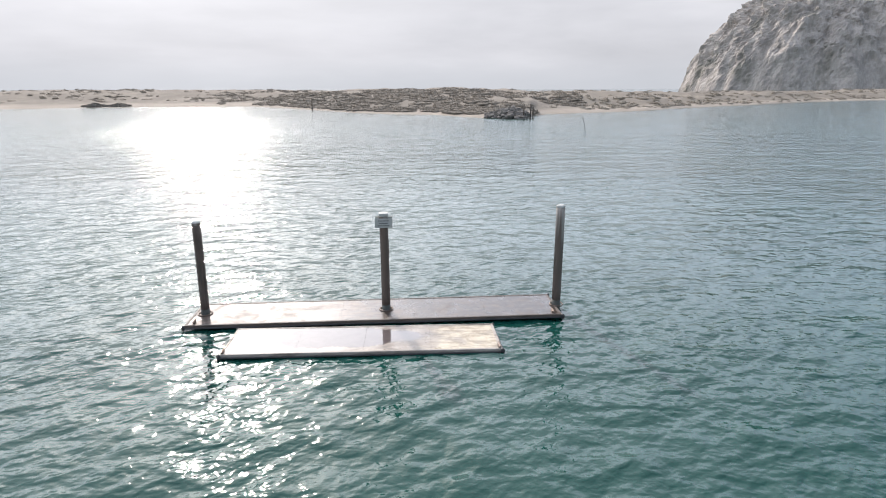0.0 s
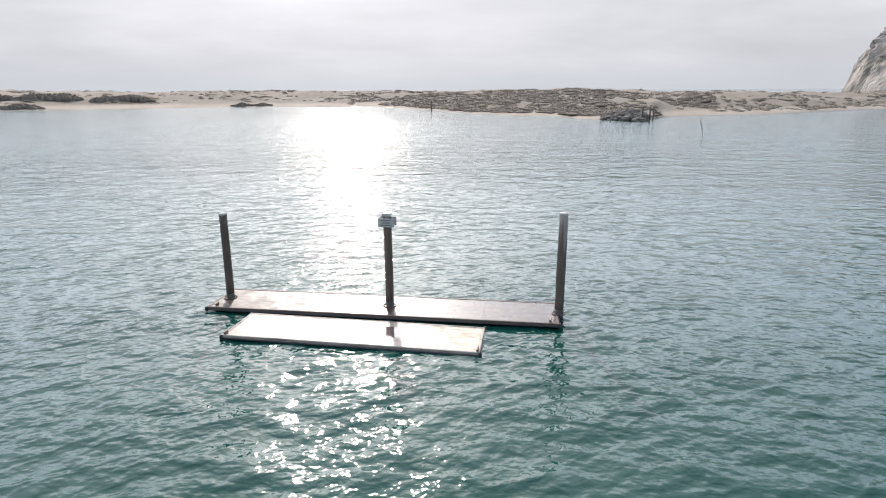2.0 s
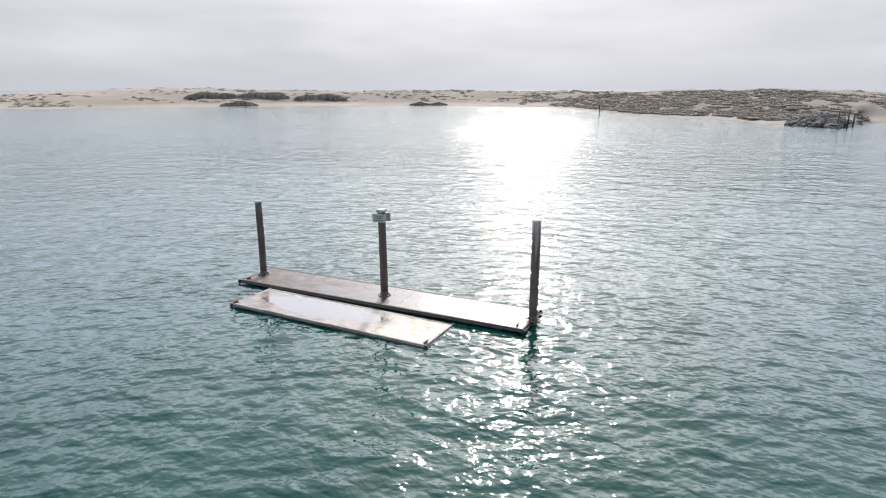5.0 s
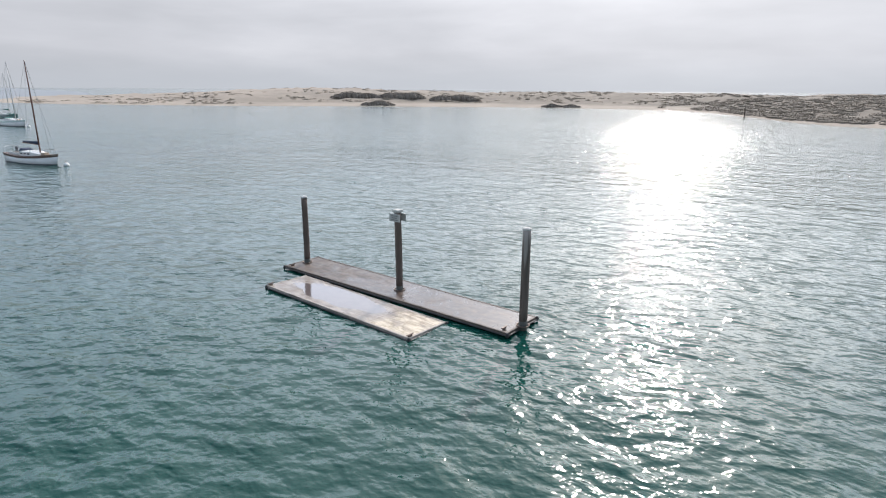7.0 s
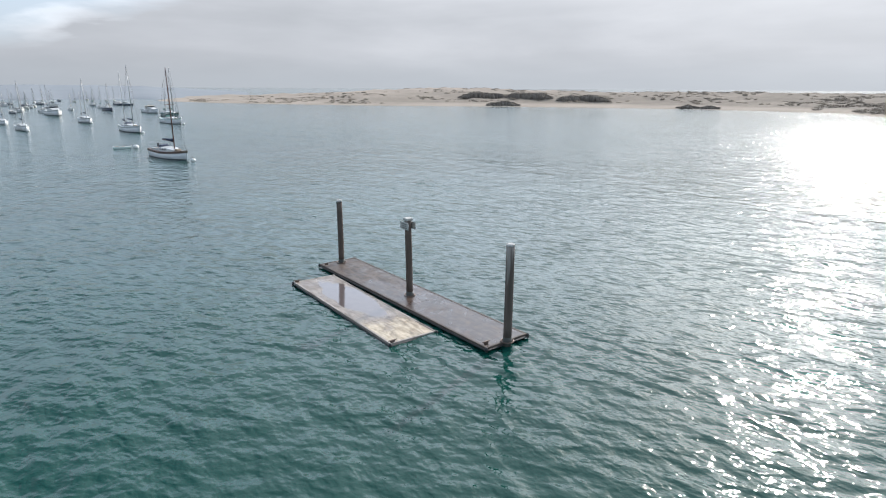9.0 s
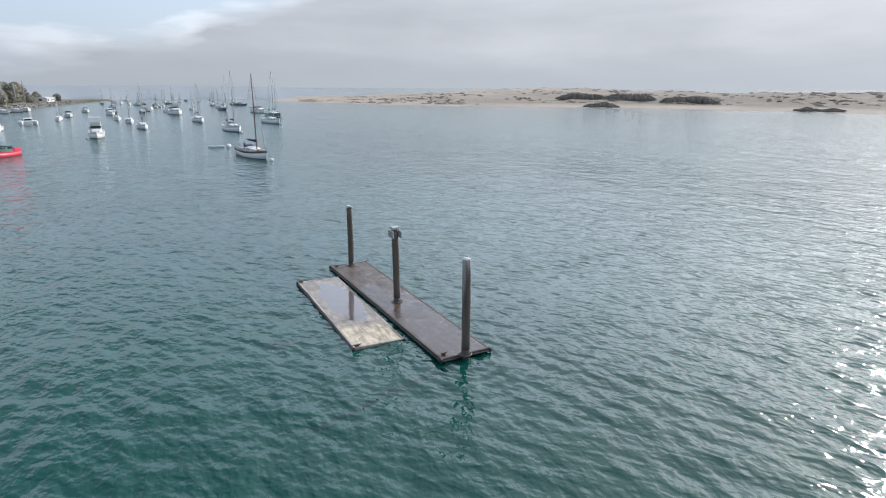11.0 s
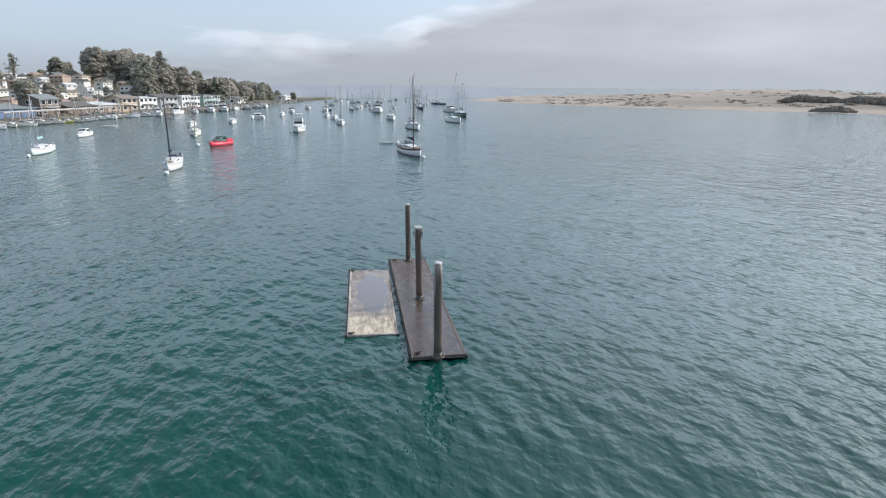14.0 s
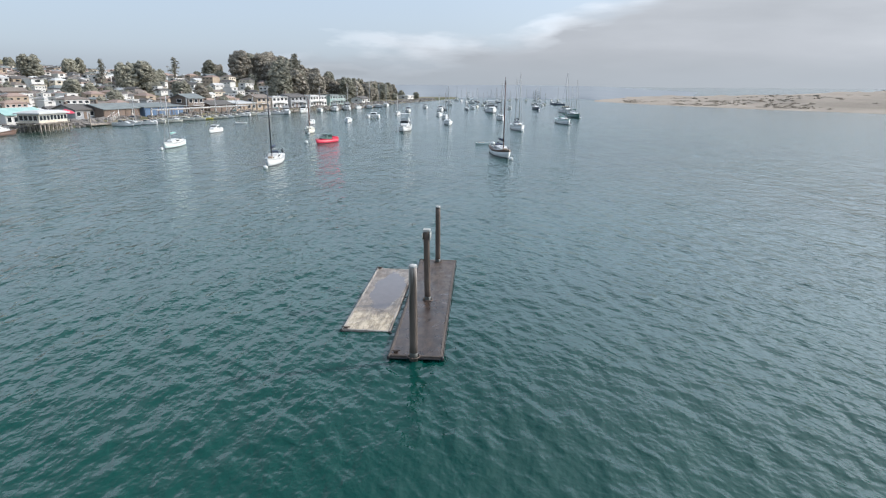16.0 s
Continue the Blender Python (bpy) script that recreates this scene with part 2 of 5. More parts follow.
def deck_material(name, wet1, wet2, dry1, dry2, dry_from, dry_to, soak, pool=None, lime=(0.40, 0.36, 0.30)):
    """Deck sheets trodden brown and wet, drying pale past a ragged line along x, with puddles and smears."""
    m = bpy.data.materials.new(name)
    m.use_nodes = True
    t = m.node_tree
    p = t.nodes["Principled BSDF"]
    at = t.nodes.new("ShaderNodeNewGeometry").outputs["Position"]
    sep = t.nodes.new("ShaderNodeSeparateXYZ")
    t.links.new(at, sep.inputs[0])
    n1 = noise_tex(t, at, 0.8, 5, 0.65, 0.6)
    n2 = noise_tex(t, at, 3.5, 5, 0.6, 0.3)
    n3 = noise_tex(t, mapped(t, at, (1, 1, 1), (7, 3, 1)), 1.4, 5, 0.7, 1.0)
    wet = mixc(t, ramp(t, n2, [(0.35, (0, 0, 0)), (0.65, (1, 1, 1))]), wet1, wet2)
    dry = mixc(t, ramp(t, n2, [(0.33, (0, 0, 0)), (0.67, (1, 1, 1))]), dry1, dry2)
    along = mathn(t, "DIVIDE", mathn(t, "SUBTRACT", sep.outputs["X"], dry_from), dry_to - dry_from)
    f = ramp(t, mathn(t, "ADD", mathn(t, "MULTIPLY", along, 0.5), mathn(t, "MULTIPLY", mathn(t, "SUBTRACT", n1, 0.5), 1.6)), [(0.15, (0, 0, 0)), (0.45, (1, 1, 1))])
    col = mixc(t, f, wet, dry)
    smear = ramp(t, n3, [(0.54, (0, 0, 0)), (0.70, (0.75,) * 3)])
    col = mixc(t, smear, col, (0.11, 0.07, 0.045))
    t.links.new(col, p.inputs["Base Color"])
    # droppings and drag marks
    spots = ramp(t, noise_tex(t, mapped(t, at, (1, 1, 1), (2, 9, 4)), 6.0, 4, 0.7, 0.8), [(0.60, (0, 0, 0)), (0.68, (0.6,) * 3)])
    col = mixc(t, spots, col, lime)
    drag = ramp(t, noise_tex(t, mapped(t, at, (0.7, 3.0, 1), (5, 1, 2)), 1.6, 5, 0.65, 0.9), [(0.46, (0, 0, 0)), (0.62, (0.7,) * 3)])
    col = mixc(t, drag, col, tuple(0.55 * a for a in wet1))
    t.links.new(col, p.inputs["Base Color"])
    t.links.new(mathn(t, "ADD", mathn(t, "MULTIPLY", f, 0.25), mathn(t, "MULTIPLY_ADD", n3, 0.55, soak)), p.inputs["Roughness"])
    if pool:     # standing water in the sagging middle of the deck
        x0, y0, rx, ry = pool
        dx = mathn(t, "DIVIDE", mathn(t, "SUBTRACT", sep.outputs["X"], x0), rx)
        dy = mathn(t, "DIVIDE", mathn(t, "SUBTRACT", sep.outputs["Y"], y0), ry)
        away = mathn(t, "ADD", mathn(t, "MULTIPLY", dx, dx), mathn(t, "MULTIPLY", dy, dy))
        under = ramp(t, mathn(t, "ADD", mathn(t, "MULTIPLY", away, 0.5), mathn(t, "MULTIPLY", mathn(t, "SUBTRACT", n1, 0.5), 1.1)), [(0.42, (1, 1, 1)), (0.52, (0, 0, 0))])
        t.links.new(mixc(t, under, col, mixc(t, n2, (0.085, 0.070, 0.068), (0.14, 0.115, 0.108))), p.inputs["Base Color"])
        dull = p.inputs["Roughness"].links[0].from_socket
        t.links.new(mathn(t, "MULTIPLY", dull, mathn(t, "MULTIPLY_ADD", under, -0.82, 1.0)), p.inputs["Roughness"])
    b = t.nodes.new("ShaderNodeBump")
    b.inputs["Strength"].default_value = 0.35
    b.inputs["Distance"].default_value = 0.010
    t.links.new(mathn(t, "ADD", n1, mathn(t, "MULTIPLY", n2, 0.3)), b.inputs["Height"])
    t.links.new(b.outputs[0], p.inputs["Normal"])
    return m


DECK_PALE = deck_material("stained_deck", (0.17, 0.13, 0.10), (0.30, 0.245, 0.19), (0.40, 0.325, 0.225), (0.60, 0.515, 0.39), 0.2, 2.6, 0.05, (-1.5, -2.1, 2.5, 0.75))
DECK_DARK = deck_material("dark_wet_deck", (0.030, 0.020, 0.016), (0.085, 0.058, 0.045), (0.060, 0.043, 0.034), (0.13, 0.095, 0.072), 2.0, -6.0, 0.04, None, (0.13, 0.10, 0.08))
RUBBER = material("black_bumper", (0.012, 0.012, 0.013), (0.035, 0.034, 0.033), 0.45, 4.0, bump=0.3)
PALE_TIMBER = material("pale_edge_timber", (0.24, 0.20, 0.17), (0.44, 0.39, 0.34), 0.6, 3.0, bump=0.5, stretch=(0.2, 1, 1), c3=(0.10, 0.075, 0.06))
TIMBER = material("weathered_timber", (0.05, 0.038, 0.031), (0.125, 0.097, 0.078), 0.6, 3.0, bump=0.5, stretch=(0.2, 1, 1), c3=(0.03, 0.024, 0.02))
STEEL = material("rusty_steel", (0.10, 0.07, 0.055), (0.22, 0.17, 0.14), 0.5, 8.0, metal=0.6, bump=0.3)
FOAM = material("float_side", (0.04, 0.042, 0.038), (0.09, 0.085, 0.075), 0.6, 3.0, bump=0.3)


# ---- builders ----
class Geo:
    """Plain lists of corners and faces."""

    def __init__(self):
        self.v, self.f = [], []

    def add(self, verts, faces, m=None):
        k = len(self.v)
        self.v += [tuple(m @ Vector(p)) for p in verts] if m is not None else [tuple(p) for p in verts]
        self.f += [tuple(k + i for i in f) for f in faces]
        return self

    def box(self, c, s, b=0.0, m=None):
        """A box of size s about c, its edges cut off by b."""
        hx, hy, hz = (a / 2 for a in s)
        if b <= 0:
            vs = [(c[0] + x * hx, c[1] + y * hy, c[2] + z * hz) for x in (-1, 1) for y in (-1, 1) for z in (-1, 1)]
            return self.add(vs, [(0, 1, 3, 2), (4, 6, 7, 5), (0, 4, 5, 1), (2, 3, 7, 6), (0, 2, 6, 4), (1, 5, 7, 3)], m)
        vs, key = [], {}
        for x in (-1, 1):
            for y in (-1, 1):
                for z in (-1, 1):
                    for a in range(3):
                        p = [x * (hx - b), y * (hy - b), z * (hz - b)]
                        p[a] = (x * hx, y * hy, z * hz)[a]
                        key[(x, y, z, a)] = len(vs)
                        vs.append((c[0] + p[0], c[1] + p[1], c[2] + p[2]))
        fs = []
        for a in range(3):
            o = [i for i in range(3) if i != a]
            for s1 in (-1, 1):
                quad = []
                for u, w in ((-1, -1), (1, -1), (1, 1), (-1, 1)):
                    k = [0, 0, 0]
                    k[a], k[o[0]], k[o[1]] = s1, u, w
                    quad.append(key[(*k, a)])
                fs.append(tuple(quad if (s1 > 0) == (a != 1) else quad[::-1]))
            for s1 in (-1, 1):
                for s2 in (-1, 1):
                    q = []
                    for u, ax in ((-1, o[0]), (1, o[0]), (1, o[1]), (-1, o[1])):
                        k = [0, 0, 0]
                        k[a], k[o[0]], k[o[1]] = u, s1, s2
                        q.append(key[(*k, ax)])
                    fs.append(tuple(q))
        for x in (-1, 1):
            for y in (-1, 1):
                for z in (-1, 1):
                    fs.append(tuple(key[(x, y, z, a)] for a in range(3)))
        return self.add(vs, fs, m)

    def tube(self, points, radii, n=8, cap=True):
        """A round bar along points."""
        pts = [Vector(p) for p in points]
        if isinstance(radii, (int, float)):
            radii = [radii] * len(pts)
        rings = []
        for i, p in enumerate(pts):
            d = (pts[min(i + 1, len(pts) - 1)] - pts[max(i - 1, 0)]).normalized()
            side = d.cross(Vector((0, 0, 1)) if abs(d.z) < 0.9 else Vector((1, 0, 0))).normalized()
            up = side.cross(d)
            rings.append([p + (side * math.cos(a) + up * math.sin(a)) * radii[i] for a in (2 * math.pi * j / n for j in range(n))])
        return self.loft(rings, True, cap)

    def loft(self, rings, closed=True, cap=True, m=None):
        n = len(rings[0])
        vs = [p for r in rings for p in r]
        fs = []
        for i in range(len(rings) - 1):
            for j in range(n if closed else n - 1):
                k = (j + 1) % n
                fs.append((i * n + j, i * n + k, (i + 1) * n + k, (i + 1) * n + j))
        if cap:
            fs.append(tuple(range(n - 1, -1, -1)))
            fs.append(tuple((len(rings) - 1) * n + j for j in range(n)))
        return self.add(vs, fs, m)

    def lump(self, c, r, rng, rough=0.2, seg=8, rows=5, floor=False):
        """An uneven rounded stone or clump."""
        rings = []
        for i in range(1, rows):
            a = math.pi * i / rows
            z = math.cos(a)
            if floor:
                z = max(z, -0.25)
            rings.append([(c[0] + r[0] * math.sin(a) * math.cos(b) * k, c[1] + r[1] * math.sin(a) * math.sin(b) * k, c[2] + r[2] * z * k)
                          for b in (2 * math.pi * j / seg for j in range(seg)) for k in (1 + rng.uniform(-rough, rough),)])
        k = len(self.v)
        self.loft(rings, True, False)
        top, low = len(self.v), len(self.v) + 1
        self.v += [(c[0], c[1], c[2] + r[2]), (c[0], c[1], c[2] - r[2] * (0.25 if floor else 1))]
        last = k + (rows - 2) * seg
        for j in range(seg):
            self.f.append((k + (j + 1) % seg, k + j, top))
            self.f.append((last + j, last + (j + 1) % seg, low))
        return self

    def mesh(self, name, mat, smooth=False):
        me = bpy.data.meshes.new(name)
        me.from_pydata(self.v, [], self.f)
        if smooth:
            me.polygons.foreach_set("use_smooth", [True] * len(me.polygons))
        for one in (mat if isinstance(mat, (list, tuple)) else [mat]):
            me.materials.append(one)
        me.validate()
        bm = bmesh.new()
        bm.from_mesh(me)
        bmesh.ops.recalc_face_normals(bm, faces=bm.faces)
        bm.to_mesh(me)
        bm.free()
        return me


def part(name, geo, mat, parent, label="", smooth=False, m=None):
    ob = new(name, geo if isinstance(geo, bpy.types.Mesh) else geo.mesh(name, mat, smooth))
    ob.parent = parent
    if m is not None:
        ob.matrix_basis = m
    return tagged(ob, label)


def thing(name, label, category, m=None, group="", kind=""):
    ob = new(name)
    ob.empty_display_size = 0.2
    if m is not None:
        ob.matrix_basis = m
    return tagged(ob, label, category, group, kind)


def solid(name, geo, mat, label, category, m=None, group="", kind="", smooth=False):
    ob = new(name, geo.mesh(name, mat, smooth))
    if m is not None:
        ob.matrix_basis = m
    return tagged(ob, label, category, group, kind)


def lerp_table(x, table):
    for (a, u), (b, w) in zip(table, table[1:]):
        if x <= b:
            k = max(0.0, (x - a) / (b - a))
            return u + (w - u) * k
    return table[-1][1]


def fbm(x, y, scale, octaves=4, seed=0.0):
    return noise.fractal(Vector((x / scale, y / scale, seed)), 1.0, 2.0, octaves)


# ---- water ----
def build_water():
    step, x0, x1, y0, y1 = 0.15, -34.0, 32.0, -22.0, 34.0
    nx, ny = int((x1 - x0) / step) + 1, int((y1 - y0) / step) + 1
    xs, ys = np.linspace(x0, x1, nx), np.linspace(y0, y1, ny)
    gx, gy = np.meshgrid(xs, ys)
    rng = np.random.RandomState(7)
    z = np.zeros_like(gx)
    for i in range(46):
        length = 0.62 * (1.6 / 0.62) ** rng.rand()
        a = radians(CREST + 90) + rng.normal(0, 0.6)
        k = 2 * math.pi / length
        z += 0.0016 * length ** 0.9 * np.sin(k * (gx * math.cos(a) + gy * math.sin(a)) + rng.rand() * 6.283 + 0.6 * np.sin(gx * 0.31 + i) + 0.5 * np.sin(gy * 0.27 + 2 * i))
    # rings where the water slaps the floats
    for cx, cy, w in ((5.9, 0.0, 0.030), (3.4, -2.2, 0.018), (-5.0, -3.1, 0.010)):
        r = np.hypot(gx - cx, gy - cy)
        z += w * np.exp(-r / 2.2) * np.sin(r * 11.0)
    edge = np.minimum(np.minimum(gx - x0, x1 - gx), np.minimum(gy - y0, y1 - gy))
    z *= np.clip(edge / 9.0, 0, 1)
    co = np.stack([gx, gy, z], -1).reshape(-1, 3)
    idx = np.arange(nx * ny).reshape(ny, nx)
    quads = np.stack([idx[:-1, :-1], idx[:-1, 1:], idx[1:, 1:], idx[1:, :-1]], -1).reshape(-1, 4)
    verts, faces = co.tolist(), quads.tolist()
    # the rest of the bay and the sea out to the horizon
    ring = [(x0, y0), (x1, y0), (x1, y1), (x0, y1)]
    k = len(verts)
    far = 4600
    verts += [(-far, -far, 0), (far, -far, 0), (far, far, 0), (-far, far, 0)]
    inner = [list(idx[0, :]), list(idx[:, -1]), list(idx[-1, ::-1]), list(idx[::-1, 0])]
    for i, line in enumerate(inner):
        faces.append([int(v) for v in line[::-1]] + [k + i, k + (i + 1) % 4])
    me = bpy.data.meshes.new("water")
    me.from_pydata(verts, [], faces)
    me.polygons.foreach_set("use_smooth", [True] * len(me.polygons))
    me.materials.append(WATER)
    return tagged(new("water", me), "teal bay water with small wind ripples and sun glitter", "water", kind="structure")


build_water()


# ---- haul-out floats and piles ----
def cleat(at, parent):
    g = Geo().box((at[0], at[1], at[2] + 0.03), (0.07, 0.16, 0.06), 0.01)
    g.tube([(at[0], at[1] - 0.17, at[2] + 0.085), (at[0], at[1] - 0.08, at[2] + 0.075), (at[0], at[1] + 0.08, at[2] + 0.075), (at[0], at[1] + 0.17, at[2] + 0.085)], [0.018, 0.028, 0.028, 0.018], 8)
    part("cleat", g, STEEL, parent, "dark steel mooring cleat")


def build_float(name, label, size, m, panels, rim_mat, cleats):
    """A deck of sheets on a closed float with timber edges and a black rubber fender."""
    L, W = size
    top = 0.0
    ob = thing(name, label, "dock float", m, "haul-out floats")
    part("pontoon", Geo().box((0, 0, -0.36), (L - 0.5, W - 0.5, 0.56), 0.03), FOAM, ob)
    for s in (-1, 1):
        part("edge_timber", Geo().box((0, s * (W / 2 - 0.045), -0.055), (L, 0.09, 0.13), 0.012), rim_mat, ob)
        part("end_timber", Geo().box((s * (L / 2 - 0.045), 0, -0.055), (0.09, W - 0.184, 0.13), 0.012), rim_mat, ob)
        part("fender", Geo().tube([(-L / 2, s * (W / 2 + 0.025), -0.085), (0, s * (W / 2 + 0.027), -0.088), (L / 2, s * (W / 2 + 0.025), -0.085)], 0.028, 8), RUBBER, ob, "black rubber fender")
        part("end_fender", Geo().tube([(s * (L / 2 + 0.035), -W / 2, -0.085), (s * (L / 2 + 0.030), 0, -0.085), (s * (L / 2 + 0.035), W / 2, -0.085)], 0.028, 8), RUBBER, ob, "black rubber fender")
        for e in (-1, 1):
            part("corner_bumper", Geo().lump((e * (L / 2 + 0.01), s * (W / 2 + 0.01), -0.07), (0.065, 0.065, 0.10), random.Random(4), 0.04, 10, 6), RUBBER, ob, "rounded black corner bumper", True)
    n = len(panels)
    w = (L - 0.18) / n
    for i, mat in enumerate(panels):
        g = Geo().box((-L / 2 + 0.09 + w * (i + 0.5), 0, -0.028 + 0.002 * ((i * 7) % 3)), (w - 0.002, W - 0.186, 0.05), 0.002)
        part("deck_panel", g, mat, ob)
    for c in cleats:
        cleat(c, ob)
    return ob


build_float("mooring_float", "long dark wet dock float threaded on three timber piles", (12.15, 1.96), pose(-0.27, 0.0, 0.17, 0, 0, 0.2),
            [DECK_DARK] * 5, TIMBER, [(5.8, -0.75, 0.0), (-5.8, -0.75, 0.0)])
build_float("mooring_float", "shorter pale-ended dock float, stained brown and part awash", (8.05, 1.98), pose(-0.60, -2.21, 0.095, -1.1, 0.4, -0.6),
            [DECK_PALE] * 4, PALE_TIMBER, [(3.95, -0.85, 0.0), (-3.95, -0.85, 0.0)])


def build_pile(label, x, y, top, lean, radius, grey_from, sign=False):
    rng = random.Random(int(abs(x) * 10) + 3)
    ob = thing("mooring_pile", label, "timber pile", pose(x, y, 0), "mooring piles")
    n = 18

    def ring(z, k=1.0):
        u = z / top
        return [(lean[0] * u + radius * k * (1 + 0.05 * math.sin(3 * a + x) + 0.03 * math.sin(7 * a)) * math.cos(a) + 0.004 * math.sin(z * 1.1 + x),
                 lean[1] * u + radius * k * (1 + 0.05 * math.sin(3 * a + x) + 0.03 * math.sin(7 * a)) * math.sin(a) + 0.004 * math.sin(z * 1.3), z)
                for a in (2 * math.pi * j / n for j in range(n))]

    part("tide_band", Geo().loft([ring(z, 1.03) for z in (-2.5, -0.5, 0.1, 0.36)], True, True), PILE_WET, ob, "dark wet band with barnacles", True)
    end = grey_from if grey_from >= 2 else top
    zs = [0.30 + (end - 0.30) * i / 8 for i in range(9)]
    part("shaft", Geo().loft([ring(z, 1.0 - 0.012 * z) for z in zs], True, True), PILE_STREAKED if grey_from < 2 else PILE_WOOD, ob, "dark creosoted shaft", True)
    if grey_from >= 2:
        zs = [grey_from - 0.004 + (top - grey_from) * i / 4 for i in range(5)]
        part("upper_shaft", Geo().loft([ring(z, 1.002 - 0.012 * z) for z in zs], True, True), PILE_GREY, ob, "sun-bleached grey upper shaft", True)
    part("pile_cap", Geo().loft([ring(top - 0.03, 1.02), ring(top + 0.02, 1.0), ring(top + 0.05, 0.55)], True, True), CAP, ob, "whitened flat cap")
    # split checks down the wood
    for i in range(7):
        a = rng.uniform(0, 6.28)
        z0 = rng.uniform(0.6, top - 1.2)
        h = rng.uniform(0.5, 1.1)
        c, s = math.cos(a), math.sin(a)
        pts = []
        for z in (z0, z0 + h / 2, z0 + h):
            u = z / top
            r = radius * (1 - 0.012 * z) * (1 + 0.05 * math.sin(3 * a + x) + 0.03 * math.sin(7 * a))
            pts.append((lean[0] * u + r * c + 0.004 * math.sin(z * 1.1 + x), lean[1] * u + r * s + 0.004 * math.sin(z * 1.3), z))
        part("wood_check", Geo().tube(pts, [0.002, 0.007, 0.002], 5), PILE_WET, ob)
    # steel hoop that holds the float
    hoop = Geo()
    pts = [(0.22 * math.cos(2 * math.pi * j / 20), 0.22 * math.sin(2 * math.pi * j / 20), 0.19) for j in range(21)]
    hoop.tube(pts, 0.022, 6)
    part("pile_hoop", hoop, STEEL, ob, "rusty steel hoop", True)
    if sign:
        lx, ly = lean[0] * 0.95, lean[1] * 0.95
        for face, wide, high, zc in ((-1, 0.56, 0.30, top - 0.24), (1, 0.56, 0.30, top - 0.24)):
            b = part("sign_board", Geo().box((lx, ly + face * (radius + 0.03), zc), (wide, 0.03, high), 0.004), SIGN, ob, "grey sign board with worn lettering")
            for k in range(3):
                part("lettering", Geo().box((lx, ly + face * (radius + 0.047), zc + 0.08 - 0.08 * k), ((0.36, 0.30, 0.38)[k], 0.006, 0.028)), SIGN_INK, b)
        part("top_block", Geo().box((lx, ly, top + 0.02), (0.30, 0.32, 0.10), 0.015), SIGN, ob, "squared grey top block")
    return ob


build_pile("tall dark timber pile at the end of the float", -5.97, 0.0, 3.30, (0.03, 0.0), 0.138, 3.2)
build_pile("dark timber pile with grey sign boards near its top", 0.0, -0.04, 3.44, (0.0, -0.05), 0.142, 3.3, True)
build_pile("timber pile bleached pale grey on its upper half", 5.84, -0.03, 3.62, (0.0, 0.0), 0.148, 1.8)


# ---- landscape ----
# Both scrub colours are kept light, with distance haze mixed in.
SCRUB = material("dune_scrub", (0.18, 0.155, 0.12), (0.30, 0.258, 0.205), 0.95, 0.35, bump=0.6, bump_scale=3.0, local=False, c3=(0.25, 0.20, 0.15), spec=0.1)
DARK_SCRUB = material("dark_scrub", (0.145, 0.122, 0.098), (0.275, 0.236, 0.19), 0.95, 0.5, bump=0.6, bump_scale=3.0, local=False, spec=0.1)


# Thicket colour raised a little paler to stand in for haze.
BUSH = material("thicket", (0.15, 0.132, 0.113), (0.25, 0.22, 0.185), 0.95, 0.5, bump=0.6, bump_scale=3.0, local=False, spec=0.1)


def dune_material():
    """Bare sand on the beach and in hollows, low plants over most of the dunes."""
    m = material("dune_ground", (0.30, 0.255, 0.21), (0.395, 0.34, 0.28), 0.95, 0.06, bump=0.3, bump_scale=1.5, local=False, spec=0.1)
    t = m.node_tree
    p = t.nodes["Principled BSDF"]
    sand = p.inputs["Base Color"].links[0].from_socket
    at = t.nodes.new("ShaderNodeNewGeometry").outputs["Position"]
    sep = t.nodes.new("ShaderNodeSeparateXYZ")
    t.links.new(at, sep.inputs[0])
    n = mathn(t, "ADD", mathn(t, "MULTIPLY", noise_tex(t, at, 0.035, 5, 0.65), 0.6), mathn(t, "MULTIPLY", noise_tex(t, at, 0.35, 4, 0.6), 0.4))
    grown = ramp(t, n, [(0.27, (0, 0, 0)), (0.47, (1, 1, 1))])
    above = ramp(t, mathn(t, "MULTIPLY", sep.outputs["Z"], 0.25), [(0.20, (0, 0, 0)), (0.38, (1, 1, 1))])
    plants = mixc(t, noise_tex(t, at, 0.2, 4), (0.14, 0.122, 0.099), (0.245, 0.212, 0.172))
    barer = ramp(t, mathn(t, "MULTIPLY_ADD", sep.outputs["X"], 0.0025, 1.0), [(0.20, (0.15,) * 3), (0.52, (0.85,) * 3)])
    mask = mathn(t, "MULTIPLY", mathn(t, "MULTIPLY", grown, above), barer)
    t.links.new(mixc(t, mask, sand, plants), p.inputs["Base Color"])
    return m


SAND = dune_material()
DARK_STONE = material("dark_breakwater_stone", (0.10, 0.088, 0.076), (0.23, 0.205, 0.18), 0.9, 0.6, bump=0.6, bump_scale=6.0, local=False)
STONE = material("breakwater_stone", (0.10, 0.09, 0.08), (0.24, 0.22, 0.20), 0.85, 0.6, bump=0.6, bump_scale=6.0, local=False)
CLIFF = material("rock_face", (0.25, 0.225, 0.205), (0.52, 0.46, 0.405), 0.95, 0.055, bump=1.0, bump_scale=0.3, local=False, c3=(0.20, 0.185, 0.155), stretch=(1, 1, 0.45), spec=0.1)
GROUND = material("hill_ground", (0.13, 0.12, 0.07), (0.24, 0.21, 0.14), 0.95, 0.05, local=False, c3=(0.08, 0.085, 0.045), spec=0.1)
